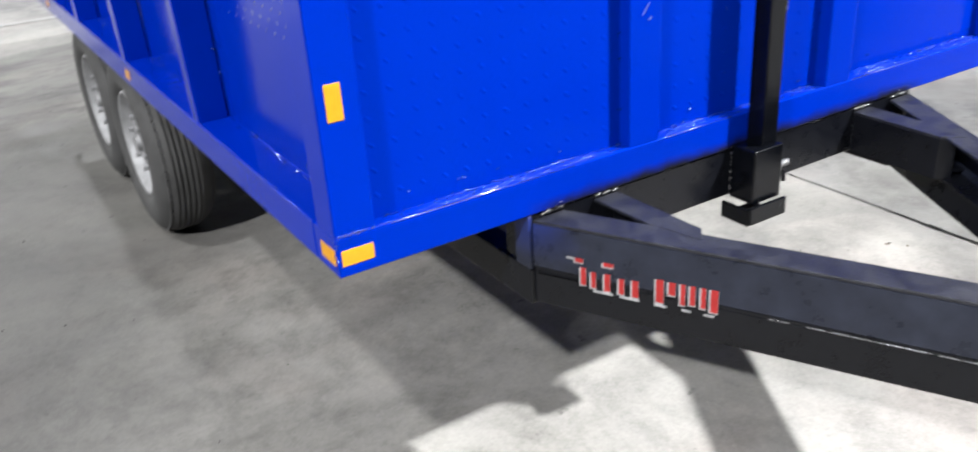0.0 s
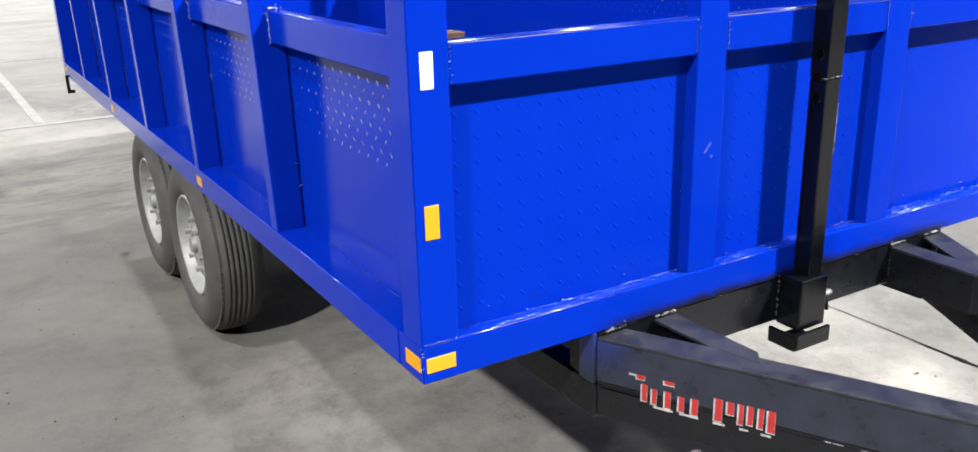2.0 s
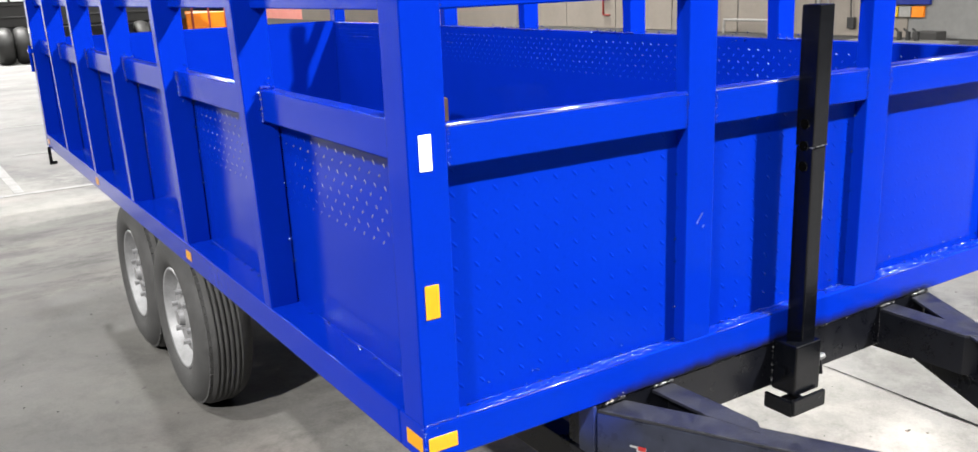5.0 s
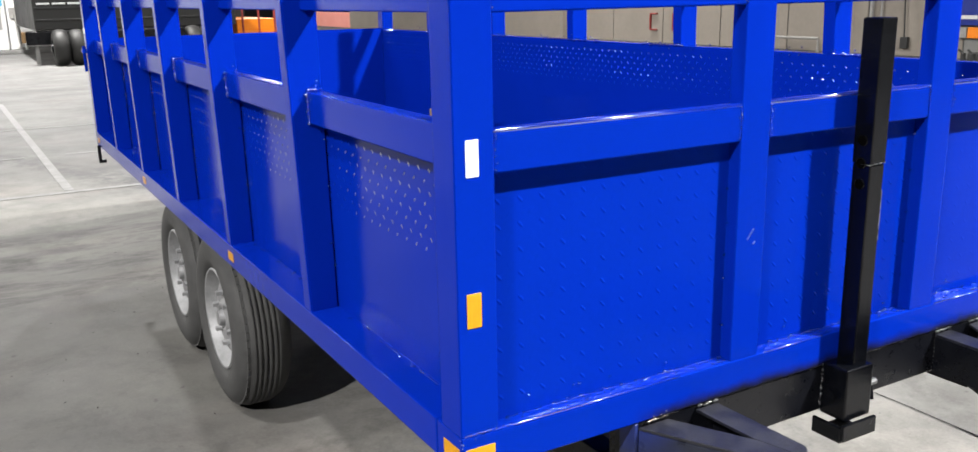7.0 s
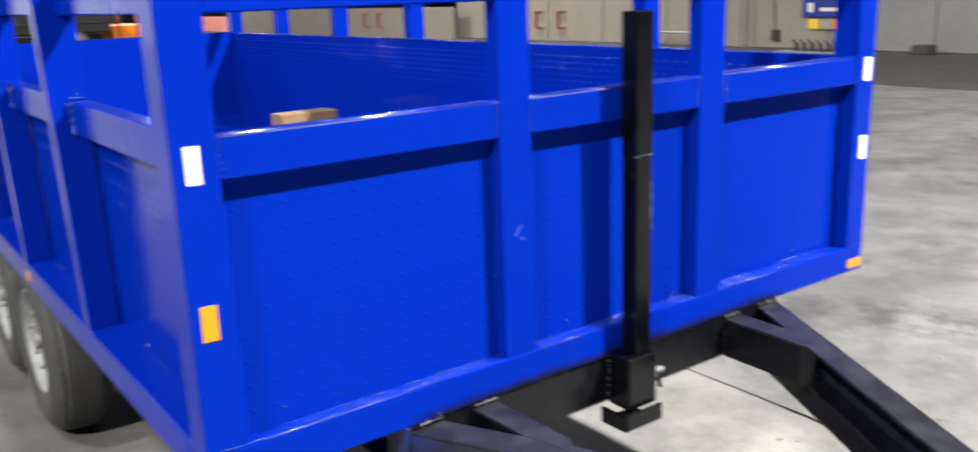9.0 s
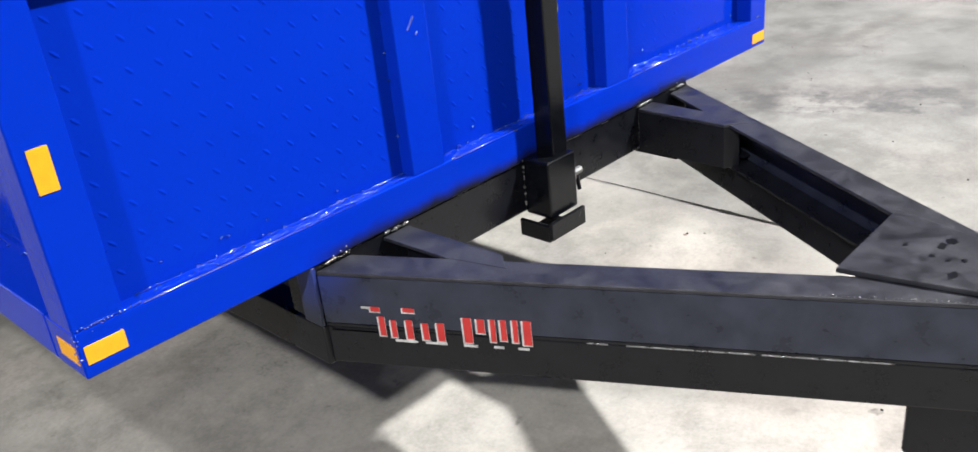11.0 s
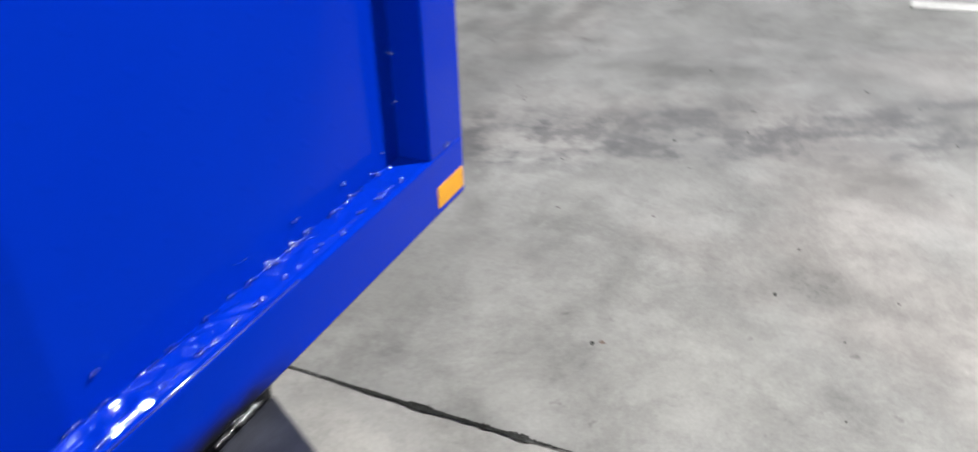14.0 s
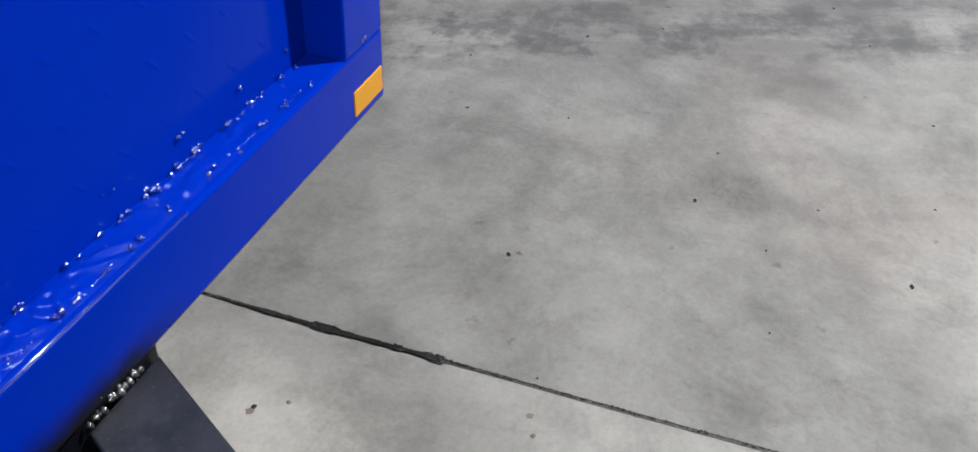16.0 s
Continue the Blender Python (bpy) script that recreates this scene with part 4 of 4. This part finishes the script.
# bright wall added so that the side rails have something to reflect
tagged(link("wall_reflector", box(-40, 3.0, 37, 37.3, 0, 5.0, 0.01), WHITE_PAINT), "plain white wall added beyond the fuel pumps for reflections", "wall", kind="structure")
wall_panels = root("wall_cladding", XW, 15, 0, "beige and grey precast panels of the yard wall", "wall", kind="structure")
y = 25.75
while y > -33:
    part("panel", box(XW - 0.03, XW - 0.002, y - 2.43, y, 0.02, 3.3, 0.008), BEIGE if y > 12.4 else GREY_WALL, wall_panels)
    y -= 2.47


def pipe(name, pts, r, mat, label):
    bm = None
    for p, q in zip(pts, pts[1:]):
        bm = cylinder(p, q, r, 8, bm)
    tagged(link(name, bm, mat), label, "pipe", "pipes on the yard wall")


XP = XW - 0.09
for y, top, r, label in ((14.35, 3.4, 0.036, "grey pipe fixed upright to the wall"), (14.09, 3.4, 0.03, "grey pipe fixed upright to the wall"), (13.3, 3.4, 0.048, "thick grey downpipe on the wall"),
                         (13.03, 3.4, 0.024, "grey pipe fixed upright to the wall"), (16.87, 3.4, 0.07, "thick grey downpipe on the wall"), (17.18, 0.4, 0.036, "short grey stub pipe")):
    pipe("wall_pipe", [(XP, y, 0), (XP, y, top)], r, PIPE_GREY, label)
pipe("pipe_hoop", [(XP - 0.3, 16.03, 0), (XP - 0.3, 16.03, 0.36), (XP - 0.3, 14.56, 0.36), (XP - 0.3, 14.56, 0)], 0.036, PIPE_GREY, "grey pipe hoop before the wall")
tagged(link("wall_switch", box(XP - 0.03, XP + 0.06, 12.27, 12.46, 0.19, 0.45, 0.01, cylinder((XP, 12.37, 0.45), (XP, 12.57, 3.4), 0.018, 6)), DARK_PLASTIC), "black switch box with cable on the wall", "switch")
for x, y in ((XP, 21.39), (XP, 20.34), (XL - 0.06, 31.0), (XL - 0.06, 29.9)):
    bm = box(x, x + 0.06, y - 0.019, y + 0.019, 0.4, 0.92, 0.004)
    for z in (0.4, 0.885):
        bm = box(x, x + 0.06, y - 0.31, y - 0.0195, z, z + 0.036, 0.004, bm)
    tagged(link("wall_bracket", bm, RED_MARK), "dark red square bracket on the wall", "bracket", "wall brackets")

# ---- fuel point by the wall ----
sign = root("wall_sign", XW - 0.1, 11.0, 0.74, "dark blue sign board with white mark above coloured squares", "sign")
part("board", box(XW - 0.12, XW - 0.03, 10.42, 11.62, 0.74, 1.34, 0.01), SIGN_BLUE, sign)
part("mark", box(XW - 0.13, XW - 0.119, 11.33, 11.48, 0.85, 1.06, 0.004), WHITE_PAINT, sign, "white mark")
part("mark", box(XW - 0.13, XW - 0.119, 10.63, 11.15, 0.87, 0.95, 0.004), WHITE_PAINT, sign, "white lettering bar")
for y, mat in ((11.33, SIGN_YELLOW), (11.01, PIPE_GREY), (10.7, ORANGE)):
    part("square", box(XW - 0.1, XW - 0.03, y - 0.14, y + 0.14, 0.47, 0.7, 0.005), mat, sign, "coloured square")
shelf = root("dispenser_plinth", XL - 0.4, 10.4, 0, "low grey concrete plinth by the wall", "plinth")
part("plinth", box(XL - 0.6, XL - 0.05, 9.2, 11.4, 0, 0.06, 0.01), GREY_WALL, shelf)
for k in range(6):
    y = 10.98 - k * 0.2
    noz = root("fuel_nozzle", XL - 0.3, y, 0.06, "black fuel nozzle hung upright in a row", "nozzle", "row of nozzles")
    part("body", box(XL - 0.34, XL - 0.26, y - 0.05, y + 0.03, 0.06, 0.24, 0.015), DARK_PLASTIC, noz)
    part("spout", cylinder((XL - 0.3, y, 0.22), (XL - 0.3, y + 0.1, 0.3), 0.025, 8), DARK_PLASTIC, noz)
for y, half in ((10.2, 0.28), (8.5, 0.17)):
    tagged(link("wheel_stop", box(XW - 0.6, XW - 0.2, y - half, y + half, 0.0, 0.2, 0.03), ASPHALT), "dark rubber wheel stop at the wall", "wheel stop", "wheel stops")
bench = root("blue_frame", XW - 0.8, 5.9, 0, "dark blue steel frame standing by the wall", "frame")
for y in (5.6, 6.2):
    part("leg", box(XW - 0.82, XW - 0.72, y - 0.05, y + 0.05, 0, 0.95, 0.005), SIGN_BLUE, bench)
part("crossbar", box(XW - 0.82, XW - 0.72, 5.655, 6.145, 0.4, 0.5, 0.005), SIGN_BLUE, bench)

# ---- vehicles and pump in the distance ----
truck = root("parked_truck", 3.5, 25.4, 0, "dark dirty truck parked with its tail to the yard", "truck")
part("body", box(1.22, 6.4, 25.2, 34, 0.88, 3.0, 0.04), DARK_TRUCK, truck)
for z in (1.12, 1.42):
    part("body_rib", box(1.24, 6.38, 25.17, 25.198, z, z + 0.05, 0.01), DARK_TRUCK, truck)
part("chassis", box(2.4, 4.8, 24.4, 33.8, 0.4, 0.875, 0.03), BLACK_PAINT, truck, "black chassis under the truck")
part("bumper", box(0.98, 6.2, 25.2, 25.4, 0.52, 0.872, 0.04), BLACK_PAINT, truck, "black tail bumper")
for k in range(3):
    for z in (1.535, 1.74):
        x = 1.32 + 0.37 * k
        part("reflective_strip", box(x, x + 0.31, 25.165, 25.195, z, z + 0.045, 0.004), WHITE_FILM, truck, "white reflective strip")
part("tail_lamp", box(0.88, 0.975, 25.2, 25.3, 0.58, 0.86, 0.015), CARDBOARD, truck, "dull brown lamp bracket")
part("mud_flap", box(1.17, 1.27, 25.3, 25.33, 0.02, 0.498, 0.004), GREY_WALL, truck, "pale mud flap")
for x in (1.54, 1.94, 4.86, 5.26):
    part("wheel", lathe([(0.0, 0.22), (0.0, 0.34), (0.03, 0.4), (0.09, 0.445), (0.16, 0.46), (0.24, 0.46), (0.3, 0.445), (0.36, 0.4), (0.38, 0.34), (0.38, 0.22)], 32, (x, 24.72, 0.46)), DARK_TRUCK, truck, "black truck tyre")
part("axle", cylinder((1.5, 24.72, 0.46), (5.7, 24.72, 0.46), 0.09, 12), BLACK_PAINT, truck)

orange = root("orange_truck", 8.6, 30.3, 0, "bright orange truck body with upright stakes", "truck")
part("body", box(7.7, 9.15, 30, 34, 0.35, 0.92, 0.03), ORANGE, orange)
for x in (7.9, 8.45, 9.0):
    part("stake", box(x - 0.03, x + 0.03, 29.97, 30.03, 0.35, 1.9, 0.005), RED_MARK, orange)
part("cabin", box(7.7, 9.15, 34.1, 36, 0.35, 2.1, 0.08), DARK_TRUCK, orange)
for x in (7.8, 8.75):
    part("wheel", lathe([(0.0, 0.2), (0.0, 0.38), (0.05, 0.45), (0.22, 0.45), (0.27, 0.38), (0.27, 0.2)], 24, (x, 31.0, 0.45)), RUBBER, orange, "black truck tyre")

pump = root("fuel_pump", 0.5, 32.5, 0, "white fuel pump with pale blue head panel", "fuel pump", "fuel pumps")
part("cabinet", box(0.12, 0.93, 32.32, 33.0, 0.12, 2.3, 0.03), WHITE_PAINT, pump)
part("head_panel", box(0.48, 0.88, 32.29, 32.318, 1.5, 1.83, 0.01), PALE_BLUE, pump, "pale blue panel")
part("mark", box(0.55, 0.82, 32.28, 32.289, 1.58, 1.65, 0.002), WHITE_PAINT, pump, "white lettering bar")
part("display", box(0.48, 0.8, 32.3, 32.318, 0.76, 1.46, 0.01), PIPE_GREY, pump, "grey front panel")
part("label", box(0.55, 0.7, 32.29, 32.299, 0.95, 1.12, 0.004), WHITE_PAINT, pump, "white label")
slim = root("fuel_pump", 1.1, 32.5, 0, "slim grey-white fuel pump beside the blue-panelled one", "fuel pump", "fuel pumps")
part("cabinet", box(0.97, 1.3, 32.32, 32.9, 0.12, 1.7, 0.03), WHITE_PAINT, slim)
part("holster", box(1.04, 1.22, 32.26, 32.318, 1.1, 1.45, 0.02), PIPE_GREY, slim)
part("hose", cylinder((1.25, 32.2, 0.3), (1.18, 32.2, 1.3), 0.03, 8), PIPE_GREY, slim)
tagged(link("pump_island", box(-3.0, 2.4, 32.05, 33.4, 0, 0.12, 0.02), GREY_WALL), "raised concrete island under the fuel pumps", "island", kind="structure")
part("guard_post", cylinder((1.42, 32.15, 0.12), (1.42, 32.15, 0.62), 0.05, 12), WHITE_PAINT, slim)

# ---- weld beads, joined ----
for mat, name, label in ((BLUE_WELD, "painted_weld_bead", "rough weld beads under blue paint"), (STEEL, "bare_weld_bead", "bright bare weld beads")):
    bm = None
    for used, bead in BEADS:
        if used is mat:
            bm = join(bm, bead) if bm else bead
    tagged(link(name, bm, mat, trailer, label, True), kind="stuff")
